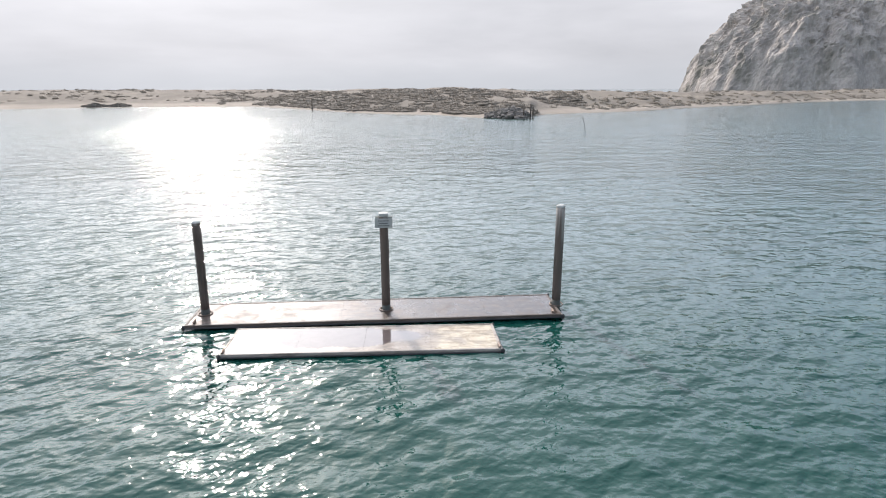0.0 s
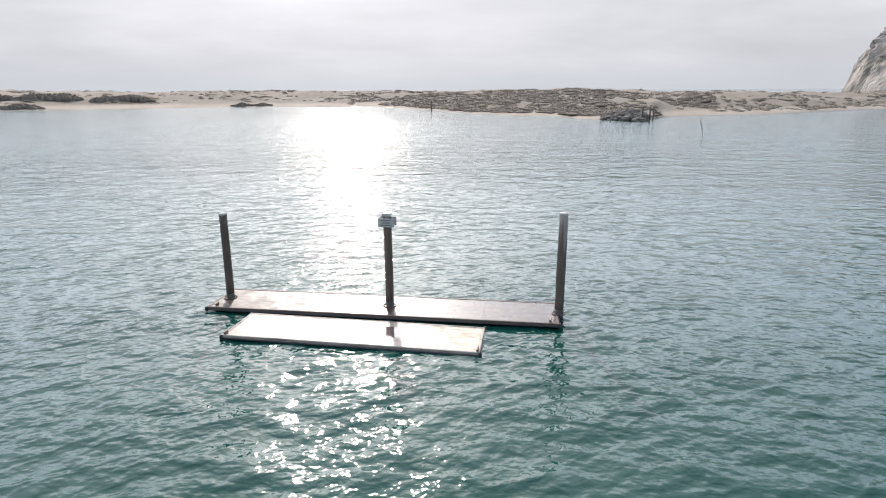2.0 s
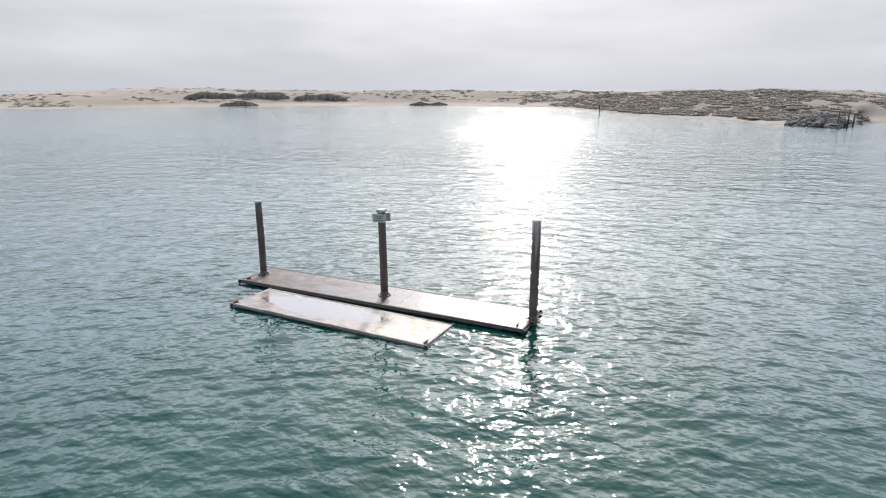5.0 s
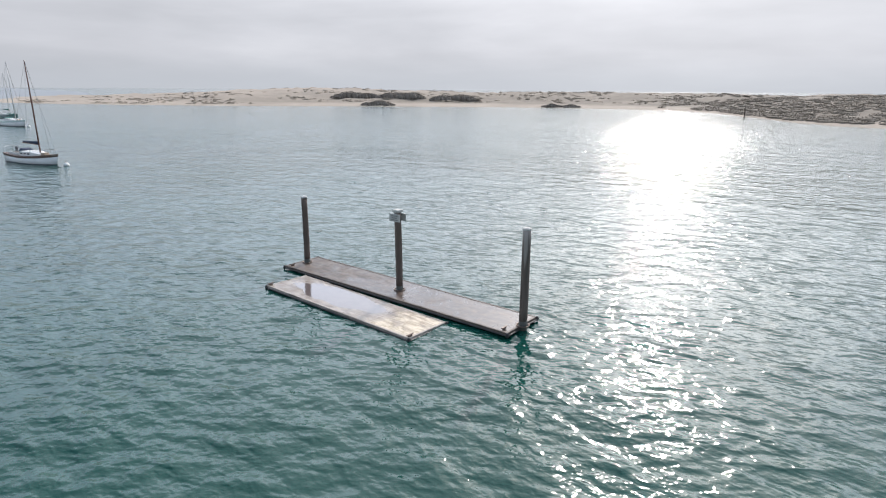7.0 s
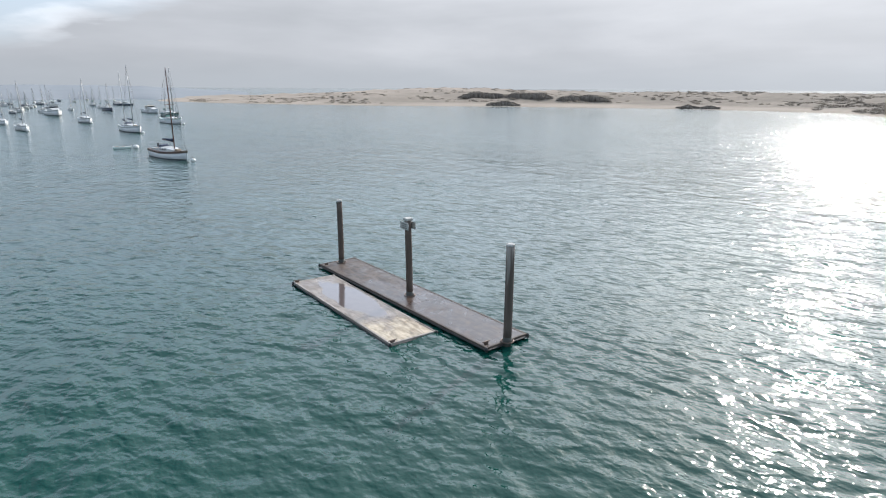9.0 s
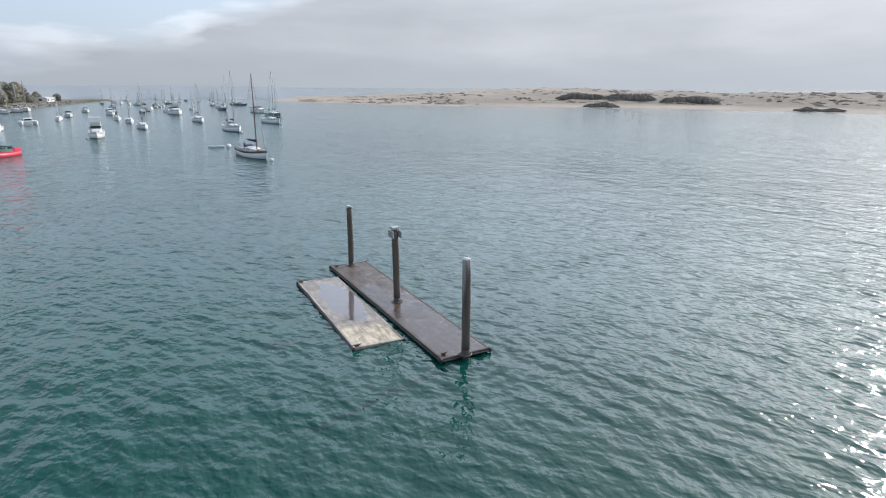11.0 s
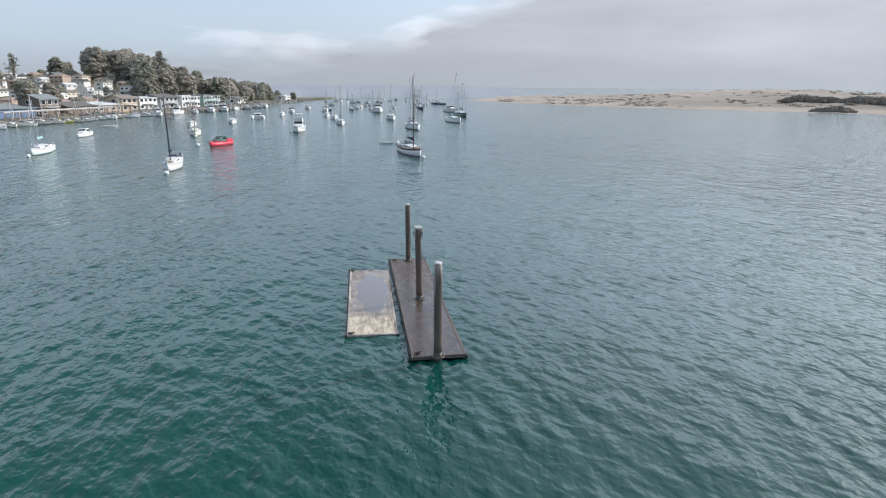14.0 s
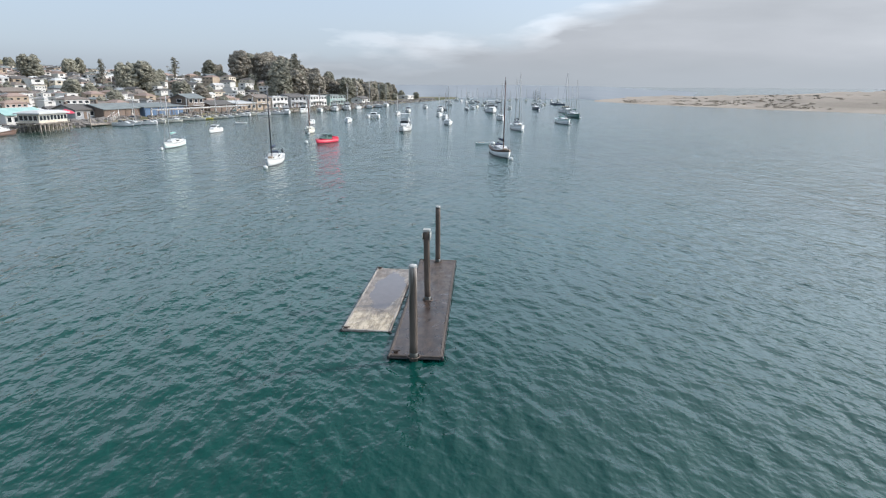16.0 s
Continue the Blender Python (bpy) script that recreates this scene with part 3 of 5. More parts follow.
# Even grey-blue that paints the distance haze into the land.
FAR_LAND = material("haze_coloured_far_land", (0.268, 0.288, 0.306), (0.29, 0.31, 0.326), 1.0, 0.02, local=False, spec=0.0)

SHORE = [(20, 620), (40, 520), (48, 432), (53, 345), (56, 284), (60, 240), (65, 190), (70, 171), (74, 158), (75.2, 148), (76, 131), (79, 133), (82, 137), (86, 153), (90, 156),
         (94, 168), (99, 200), (102, 228), (105, 252), (112, 258), (118, 262), (125, 263), (135, 262), (145, 266), (152, 276), (158, 296), (163, 320), (168, 365), (172, 395)]
RISE = [(-4, -1.2), (0, 0.0), (4, 0.45), (10, 0.9), (18, 1.3), (30, 2.2), (50, 3.4), (80, 4.7), (120, 5.5), (170, 5.4), (230, 3.6), (300, 1.0), (360, -2.0)]


def spit_z(az, d):
    r = lerp_table(az, SHORE) + d
    x, y = r * math.cos(radians(az)), r * math.sin(radians(az))
    z = lerp_table(d, RISE)
    if z > 0:
        z *= lerp_table(az, [(20, 1), (146, 1), (153, 0.8), (160, 0.42), (166, 0.14), (168.5, 0.0)])
    grow = min(1.0, max(0.0, (d - 8) / 30)) * lerp_table(az, [(20, 1), (150, 1), (160, 0.5), (168, 0.15)])
    z += grow * (1.5 * fbm(x, y, 38, 4, 2.0) + 0.6 * fbm(x, y, 9, 3, 5.0))
    # a steeper overgrown bank behind the breakwater, a higher dune further along
    bank = math.exp(-((az - 86) / 9) ** 2)
    z += bank * 1.5 * min(1.0, max(0.0, (d - 4) / 22))
    z += 3.0 * math.exp(-((az - 141) / 8) ** 2) * min(1.0, max(0.0, (d - 60) / 90)) * (1 if d < 230 else max(0.0, 1 - (d - 230) / 80))
    z -= 0.8 * math.exp(-((az - 60) / 9) ** 2) * grow
    z += 0.8 * math.exp(-((az - 114) / 14) ** 2) * grow * min(1.0, max(0.0, (d - 40) / 60)) * (1 if d < 230 else 0)
    return x, y, z


def build_spit():
    azs = [20 + 148.5 * i / 560 for i in range(561)]
    ds = [-4, -1.5, 0, 1.5, 3, 5, 8, 12, 16, 21, 26, 32, 38, 45, 52, 60, 68, 77, 86, 96, 107, 119, 132, 146, 162, 180, 200, 225, 255, 290, 325, 360]
    g = Geo()
    g.v = [spit_z(a, d) for a in azs for d in ds]
    n = len(ds)
    g.f = [(i * n + j, i * n + j + 1, (i + 1) * n + j + 1, (i + 1) * n + j) for i in range(len(azs) - 1) for j in range(n - 1)]
    solid("ground_sandspit", g, SAND, "pale sand spit with low dunes between bay and sea", "sand spit", kind="structure", smooth=True)


build_spit()


def tuft(g, c, r, rng, leaves=26):
    """A low shrub: an uneven mound stuck with small upright sprigs."""
    g.lump((c[0], c[1], c[2]), (r[0] * 0.85, r[1] * 0.85, r[2] * 0.85), rng, 0.16, 9, 5, True)
    for _ in range(leaves):
        a, e = rng.uniform(0, 6.283), rng.uniform(0.05, 1.5)
        p = Vector((c[0] + 0.9 * r[0] * math.cos(a) * math.cos(e), c[1] + 0.9 * r[1] * math.sin(a) * math.cos(e), c[2] + r[2] * math.sin(e) * 0.9))
        s = rng.uniform(0.14, 0.30)
        u = Vector((rng.uniform(-1, 1), rng.uniform(-1, 1), rng.uniform(-0.3, 0.3))).normalized() * s
        w = Vector((rng.uniform(-0.6, 0.6), rng.uniform(-0.6, 0.6), 1)).normalized() * s * 1.3
        g.add([p - u * 0.5, p + u * 0.5, p + w], [(0, 1, 2)])


def scatter_scrub(label, mat, seed, count, az0, az1, d0, d1, big, thresh):
    rng = random.Random(seed)
    g = Geo()
    made = 0
    for _ in range(count * 6):
        if made >= count:
            break
        az, d = rng.uniform(az0, az1), d0 + (d1 - d0) * rng.random() ** 1.4
        x, y, z = spit_z(az, d)
        fade = 0.5 * max(0.0, 1 - min(az - az0, az1 - az) / (0.28 * (az1 - az0)))
        if fbm(x, y, 26, 3, 9.0) + 0.25 * fbm(x, y, 7, 2, 4.0) < thresh + fade * rng.random() * 1.6:
            continue
        s = rng.uniform(0.5, 1.0) * big
        tuft(g, (x, y, z - 0.1), (s * rng.uniform(0.9, 1.8), s * rng.uniform(0.9, 1.8), s * rng.uniform(0.2, 0.42)), rng, 16)
        made += 1
    solid("dune_scrub", g, mat, label, "dune scrub", kind="stuff", smooth=True)


scatter_scrub("dense grey-brown scrub on the bank behind the breakwater", DARK_SCRUB, 11, 2300, 71, 107, 6, 100, 1.7, -0.35)
scatter_scrub("patchy brown scrub on the low dunes", SCRUB, 12, 700, 96, 150, 24, 190, 1.7, -0.05)
scatter_scrub("scattered scrub on pale far dunes", SCRUB, 13, 420, 146, 166, 8, 110, 1.1, -0.05)
scatter_scrub("low green-brown scrub along the beach top", SCRUB, 14, 1300, 30, 79, 8, 190, 1.6, -0.35)


def big_bush(az, d, size, label, seed):
    rng = random.Random(seed)
    x, y, z = spit_z(az, d)
    g = Geo()
    n = max(6, int(size[0] / 0.6))
    for i in range(n):
        u = -1 + 2 * (i + 0.5) / n
        crest = size[2] * (1 - 0.8 * abs(u) ** 2.2) * (0.86 + 0.14 * math.sin(5.0 * u + seed))
        for _ in range(5):
            w = rng.uniform(-0.8, 0.8)
            h = crest * (1 - 0.55 * w * w) * rng.uniform(0.82, 1.0)
            tuft(g, (u * size[0] + rng.uniform(-0.4, 0.4), w * size[1], 0.0), (rng.uniform(1.0, 1.7), rng.uniform(0.9, 1.5), h), rng, 60)
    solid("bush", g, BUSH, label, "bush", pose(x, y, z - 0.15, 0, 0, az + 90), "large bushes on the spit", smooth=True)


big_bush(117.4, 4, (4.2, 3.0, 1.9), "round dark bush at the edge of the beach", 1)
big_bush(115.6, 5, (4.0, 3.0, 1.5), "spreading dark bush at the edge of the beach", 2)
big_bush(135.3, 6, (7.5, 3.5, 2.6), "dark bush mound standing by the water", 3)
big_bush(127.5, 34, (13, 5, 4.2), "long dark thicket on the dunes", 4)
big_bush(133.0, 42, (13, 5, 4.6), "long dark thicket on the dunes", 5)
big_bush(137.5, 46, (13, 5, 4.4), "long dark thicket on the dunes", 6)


def build_breakwater():
    rng = random.Random(21)
    ob = thing("breakwater", "dark heap of breakwater stones at the point of the spit", "breakwater", pose(31, 130, 0))
    g = Geo()
    for i in range(230):
        u = rng.random()
        az, d = 75.9 + 4.4 * u, rng.uniform(-2.0, 9) * (1 - 0.45 * u)
        r = lerp_table(max(az, 76), SHORE) + d
        s = rng.uniform(0.4, 1.0) * (1.1 - 0.45 * u)
        top = (3.4 - 2.9 * u) * math.exp(-((d - 5) / 5) ** 2) * (0.25 + 0.75 * max(0.0, min(1, (az - 76.0) / 1.8)))
        g.lump((r * math.cos(radians(az)) - 31, r * math.sin(radians(az)) - 130, max(0.1, top) + rng.uniform(-0.3, 0.3)), (s * rng.uniform(0.8, 1.5), s, s * 0.8), rng, 0.3, 7, 5)
    part("rubble", g, DARK_STONE, ob)
    for az, d, h in ((76.1, -4, 3.4), (75.4, -3, 3.6), (75.2, 2, 2.8)):
        r = 134 + d
        x, y = r * math.cos(radians(az)), r * math.sin(radians(az))
        p = thing("mooring_post", "slim dark wooden post in shallow water", "post", pose(x, y, 0), "posts off the spit")
        part("shaft", Geo().tube([(0, 0, -1), (0.02, 0, h * 0.5), (0.03, 0, h)], [0.17, 0.16, 0.14], 10), PILE_WOOD, p, smooth=True)


build_breakwater()
for x, y, h, lean in ((-28.4, 186.3, 3.6, 0.05), (33.0, 82.0, 2.5, -0.85)):
    p = thing("mooring_post" if lean > 0 else "stake", "lone dark post near the beach" if lean > 0 else "thin leaning stake standing in the bay", "post", pose(x, y, 0), "posts off the spit")
    r = 0.16 if lean > 0 else 0.05
    part("shaft", Geo().tube([(0, 0, -1), (lean * 0.5, 0, h * 0.5), (lean, 0, h)], r, 8), PILE_WOOD, p, smooth=True)


def build_rock():
    """The great domed rock: steep flanks with ridges and gullies running down."""
    cx, cy, R, H = 666.0, 929.0, 184.0, 150.0
    g = Geo()
    na, nr = 420, 110
    for i in range(nr + 1):
        u = i / nr
        for j in range(na):
            a = 2 * math.pi * j / na
            ca, sa = math.cos(a), math.sin(a)
            wob = 1 + 0.10 * noise.noise(Vector((ca * 1.6, sa * 1.6, 3.0))) + 0.06 * noise.noise(Vector((ca * 5, sa * 5, 1.0)))
            ridge = noise.ridged_multi_fractal(Vector((ca * 4.5 + u * 2.2, sa * 4.5 + u, u * 3.0)), 0.75, 2.3, 7, 1.0, 2.0)
            rr = R * (1 - u) * wob
            h = H * (1 - (1 - min(1, u * 1.0)) ** 3.0)
            amp = 4 * u * (1 - u)
            bumpy = noise.fractal(Vector((ca * (1 - u) * 7, sa * (1 - u) * 7, u * 5)), 0.8, 2.2, 5)
            rr += amp * (ridge - 1.0) * 2.0 + amp * bumpy * 7.0
            h += amp * bumpy * 6.0 + 7.0 * u * noise.noise(Vector((ca * 2 * (1 - u), sa * 2 * (1 - u), 8.0)))
            crag = noise.fractal(Vector((rr * ca / 34 + 5, rr * sa / 34, h / 60)), 0.7, 2.2, 6) * 7.0 + noise.ridged_multi_fractal(Vector((rr * ca / 38, rr * sa / 38 + 3, h / 90)), 0.7, 2.2, 6, 1.0, 2.0) * 5.5
            crag += 2.2 * noise.fractal(Vector((rr * ca / 11, rr * sa / 11 + 9, h / 14)), 0.6, 2.1, 3)
            rr += crag * min(1.0, 3 * (1 - u)) * (0.3 + 0.7 * min(1, 6 * u))
            g.v.append((cx + rr * ca, cy + rr * sa, h + 0.25 * crag * u - 2 * (u == 0)))
    g.f = [(i * na + j, i * na + (j + 1) % na, (i + 1) * na + (j + 1) % na, (i + 1) * na + j) for i in range(nr) for j in range(na)]
    solid("rock_mountain", g, CLIFF, "huge domed grey-brown volcanic rock beyond the sand spit", "rock", smooth=False)


build_rock()

# far end of the bay, low; its mist is put into the land colour
def build_far_end():
    g = Geo()
    n = 90
    ds = [0, 6, 20, 60, 140, 300, 600]
    for i in range(n + 1):
        az = 160 + 34 * i / n
        for d in ds:
            r = 435 + d + 12 * math.sin(i * 0.5)
            x, y = r * math.cos(radians(az)), r * math.sin(radians(az))
            z = lerp_table(d, [(0, -0.3), (6, 0.5), (20, 1.5), (60, 2.2), (140, 4.5), (300, 7.6), (600, 9.2)])
            z *= min(1.0, max(0.0, (az - 160) / 9))
            g.v.append((x, y, z + (0.5 * fbm(x, y, 30, 3, 1.0) + 1.0 * fbm(x, y, 90, 3, 6.0)) * min(1, d / 40)))
    m = len(ds)
    g.f = [(i * m + j, i * m + j + 1, (i + 1) * m + j + 1, (i + 1) * m + j) for i in range(n) for j in range(m - 1)]
    solid("ground_far_shore", g, FAR_LAND, "low shore in a pale haze colour at the far end of the bay", "far shore", kind="structure", smooth=True)


build_far_end()

TOWN_SHORE = [(160, -235), (60, -165), (-20, -124), (-72, -93.5), (-99, -88), (-130, -84), (-163, -75.5), (-200, -62), (-232, -53), (-270, -44.5), (-340, -31), (-420, -14)]
SHORE_S = [0.0]
for (ax, ay), (bx, by) in zip(TOWN_SHORE, TOWN_SHORE[1:]):
    SHORE_S.append(SHORE_S[-1] + math.hypot(bx - ax, by - ay))
INLAND = Vector((-0.33, -0.94))
TOWN_RISE = [(-5, -1.5), (-1, -0.2), (0, 0.2), (2.5, 0.8), (8, 1.0), (40, 1.5), (75, 2.2), (120, 3.5), (200, 7.8), (300, 14), (420, 20.5), (520, 24.5), (650, 29), (900, 34)]


def town_at(s, d):
    for i in range(len(TOWN_SHORE) - 1):
        if s <= SHORE_S[i + 1] or i == len(TOWN_SHORE) - 2:
            k = (s - SHORE_S[i]) / (SHORE_S[i + 1] - SHORE_S[i])
            x = TOWN_SHORE[i][0] * (1 - k) + TOWN_SHORE[i + 1][0] * k + INLAND.x * d
            y = TOWN_SHORE[i][1] * (1 - k) + TOWN_SHORE[i + 1][1] * k + INLAND.y * d
            break
    z = lerp_table(d, TOWN_RISE)
    far = min(1.0, max(0.0, (s - 485) / 90))
    far *= min(1.0, max(0.0, (170 - d) / 80))
    z = z * (1 - 0.75 * far * min(1.0, max(0.0, d / 60)))
    w = min(1.0, max(0.0, (d - 10) / 60))
    z += w * (11.0 * math.exp(-(((x + 285) / 60) ** 2 + ((y + 118) / 45) ** 2)) + 2.0 * fbm(x, y, 70, 3, 3.0))
    return x, y, z


def town_z(x, y):
    """Height of the town's ground under a place, and its place along and behind the shore."""
    for i in range(len(TOWN_SHORE) - 1):
        (ax, ay), (bx, by) = TOWN_SHORE[i], TOWN_SHORE[i + 1]
        ex, ey = bx - ax, by - ay
        det = ex * INLAND.y - ey * INLAND.x
        k = ((x - ax) * INLAND.y - (y - ay) * INLAND.x) / det
        d = (ex * (y - ay) - ey * (x - ax)) / det
        if 0 <= k <= 1:
            s = SHORE_S[i] + k * (SHORE_S[i + 1] - SHORE_S[i])
            return town_at(s, d)[2], s, d
    return 0.0, 0.0, -99.0


def build_town_ground():
    ss = [SHORE_S[-1] * i / 170 for i in range(171)]
    ds = [-5, -1, 0, 1.2, 2.5, 5, 8, 14, 20, 30, 40, 55, 75, 95, 120, 150, 185, 220, 260, 300, 350, 400, 450, 520, 600, 700, 800, 900]
    g = Geo()
    g.v = [town_at(s, d) for s in ss for d in ds]
    n = len(ds)
    g.f = [(i * n + j, i * n + j + 1, (i + 1) * n + j + 1, (i + 1) * n + j) for i in range(len(ss) - 1) for j in range(n - 1)]
    solid("ground_town", g, GROUND, "built-up hillside rising from the harbour front", "hillside", kind="structure", smooth=True)
    # distant hill behind the town
    h = Geo()
    for i in range(25):
        for j in range(25):
            u, w = i / 12 - 1, j / 12 - 1
            h.v.append((-676 + u * 180, -724 + w * 180, 76 * max(0, 1 - u * u - w * w) ** 1.2 - 4 + 5 * fbm(u * 100, w * 100, 50, 3, 2.0)))
    h.f = [(i * 25 + j, i * 25 + j + 1, (i + 1) * 25 + j + 1, (i + 1) * 25 + j) for i in range(24) for j in range(24)]
    solid("ground_far_hill", h, GROUND, "hazy bare hill behind the town", "far hill", kind="structure", smooth=True)


build_town_ground()


# ---- trees ----
BARK = material("tree_bark", (0.10, 0.085, 0.07), (0.24, 0.21, 0.18), 0.9, 2.0, bump=0.5, stretch=(1, 1, 0.3))
# Leaf colours are paler than foliage: haze over the hill is painted in.
LEAF = material("tree_leaves", (0.20, 0.195, 0.152), (0.34, 0.325, 0.26), 0.9, 0.25, per_object=0.35, spec=0.1)
LEAF_DRY = material("dry_tree_leaves", (0.22, 0.198, 0.162), (0.36, 0.328, 0.27), 0.9, 0.25, per_object=0.35, spec=0.1)


def build_tree(label, h, spread, seed, mat, open_crown=0.3, m=None):
    rng = random.Random(seed)
    ob = thing("tree", label, "tree", m, "trees above the harbour")
    th = h * (0.2 if h < 8 else 0.45 if open_crown < 0.5 else 0.7)
    trunk = Geo().tube([(0, 0, -1.5), (0.02 * h * rng.uniform(-1, 1), 0.02 * h * rng.uniform(-1, 1), th * 0.5), (0.04 * h * rng.uniform(-1, 1), 0.04 * h * rng.uniform(-1, 1), th)], [h * 0.035, h * 0.026, h * 0.016], 8)
    part("trunk", trunk, BARK, ob, smooth=True)
    crown = Geo()
    clumps = []
    limbs = 5 if h > 8 else 2
    for i in range(limbs):
        a = 6.283 * i / limbs + rng.uniform(-0.3, 0.3)
        e = Vector((math.cos(a) * spread * rng.uniform(0.45, 0.95), math.sin(a) * spread * rng.uniform(0.45, 0.95), h * rng.uniform(0.35, 0.92)))
        part("limb", Geo().tube([(0, 0, th * rng.uniform(0.45, 0.9)), e * 0.55 + Vector((0, 0, h * 0.12)), e], [h * 0.014, h * 0.009, h * 0.004], 6), BARK, ob)
        for _ in range(0 if open_crown < 0.5 else 3):
            clumps.append(e + Vector((rng.gauss(0, spread * 0.22), rng.gauss(0, spread * 0.22), rng.gauss(0, h * 0.07))))
    full = open_crown < 0.5
    if full:     # a dome of leafy lobes that hangs low, with hollows between them
        for i in range(270):
            w = 0.06 + 0.9 * rng.random() ** 0.8
            girth = math.sqrt(max(0.0, 1 - ((w - 0.38) / 0.64) ** 2)) if w > 0.38 else 0.72 + 0.28 * w / 0.38
            a = rng.uniform(0, 6.283)
            u = rng.uniform(0.5, 0.98) * girth * (0.84 + 0.16 * math.sin(3 * a + seed) * math.cos(5 * w + seed))
            clumps.append(Vector((math.cos(a) * u * spread * 0.82, math.sin(a) * u * spread * 0.82, h * w * (0.90 + 0.07 * math.sin(2 * a + 1.7 * seed)))))
    else:     # a thin spire of sprays up the trunk
        for i in range(70):
            w = rng.random()
            a, u = rng.uniform(0, 6.283), spread * (0.25 + 0.75 * (1 - w)) * rng.uniform(0.1, 0.9)
            clumps.append(Vector((math.cos(a) * u, math.sin(a) * u, h * (0.3 + 0.7 * w))))
    for c in clumps:
        size = spread * (rng.uniform(0.09, 0.18) if full else rng.uniform(0.17, 0.30))
        if full:
            crown.lump(c, (size, size, size * 0.75), rng, 0.3, 8, 6)
        for _ in range(90 if full else 46):
            q = Vector((rng.gauss(0, 1), rng.gauss(0, 1), rng.gauss(0, 0.8)))
            p = c + q.normalized() * size * (rng.uniform(0.85, 1.28) if full else rng.uniform(0.35, 1.2))
            s = h * rng.uniform(0.007, 0.018)
            u = Vector((rng.uniform(-1, 1), rng.uniform(-1, 1), rng.uniform(-0.6, 0.6))).normalized() * s
            w = Vector((rng.uniform(-1, 1), rng.uniform(-1, 1), rng.uniform(-1, 0.3))).normalized() * s
            crown.add([p - u, p + w * 0.6, p + u, p - w * 0.6], [(0, 1, 2, 3)])
    part("crown", crown, mat, ob)
    return ob


def put_town(s, d, rz=0.0, sink=0.0):
    x, y, z = town_at(s, d)
    return pose(x, y, z - sink, 0, 0, rz)


def tree_at(x, y, rz=0.0):
    return pose(x, y, town_z(x, y)[0], 0, 0, rz)


TREES = [build_tree("broad dark evergreen tree with a dense rounded crown", 13, 6.5, 31, LEAF, m=tree_at(-230, -152)),
         build_tree("tall grey-green eucalyptus with a ragged crown", 14, 5.5, 32, LEAF, m=tree_at(-262, -90)),
         build_tree("tall brownish eucalyptus with a ragged crown", 13, 6.0, 33, LEAF_DRY, m=tree_at(-250, -74)),
         build_tree("slender tree with a thin open crown", 15, 2.6, 34, LEAF, 0.8, tree_at(-250, -176)),
         build_tree("small dark round garden tree", 6, 3.2, 35, LEAF, m=tree_at(-150, -108))]
rng = random.Random(77)
HARBOUR = Vector((25, 2))


def bearing(deg, dist):
    return HARBOUR.x + dist * math.cos(radians(deg)), HARBOUR.y + dist * math.sin(radians(deg))


TREE_SPOTS = []
for i in range(46):     # wooded bluff above the water, at the far end of the town
    a = rng.uniform(161.3, 171.5)
    TREE_SPOTS.append((rng.choice((1, 2, 1, 2)), *bearing(-a, 255 + (a - 160) * 6 + rng.uniform(0, 80)), rng.uniform(0.7, 1.05) * (1.12 - 0.035 * (a - 160))))
for i in range(30):     # crown of the wooded hill
    TREE_SPOTS.append((rng.choice((0, 1, 2, 2)), *bearing(-rng.uniform(158, 161.8), rng.uniform(315, 385)), rng.uniform(0.85, 1.15)))
for a, d, k, kind in ((142.3, 470, 1.25, 0), (144.9, 560, 1.0, 0), (145.6, 570, 1.0, 1), (147.0, 700, 0.9, 0), (147.9, 720, 0.9, 1), (148.6, 700, 0.8, 0), (150.1, 300, 1.0, 0), (151.2, 312, 0.65, 0),
                      (152.6, 330, 0.8, 3), (155.4, 340, 0.75, 1), (156.1, 346, 0.65, 2), (144.9, 285, 0.65, 0), (146.1, 275, 0.5, 0), (153.0, 262, 0.6, 0), (154.6, 255, 0.55, 2), (141.0, 640, 0.9, 0)):
    TREE_SPOTS.append((kind, *bearing(-a, d), k))
for i in range(190):     # garden trees among the houses
    TREE_SPOTS.append((4, *bearing(-rng.uniform(138, 161), rng.uniform(215, 620)), rng.uniform(0.35, 0.75)))
for i in range(14):     # low trees along the far shore
    TREE_SPOTS.append((4, *bearing(-rng.uniform(170.5, 175), rng.uniform(330, 400)), rng.uniform(0.5, 0.9)))
TREE_SPOTS.append((3, *bearing(-162.8, 280), 1.3))
for kind, x, y, k in TREE_SPOTS:
    z, s, d = town_z(x, y)
    if d < 12:
        continue
    c = copy_thing(TREES[kind], pose(x, y, z, 0, 0, rng.uniform(0, 360)))
    c.scale = (k * rng.uniform(1.0, 1.35), k * rng.uniform(1.0, 1.35), k)

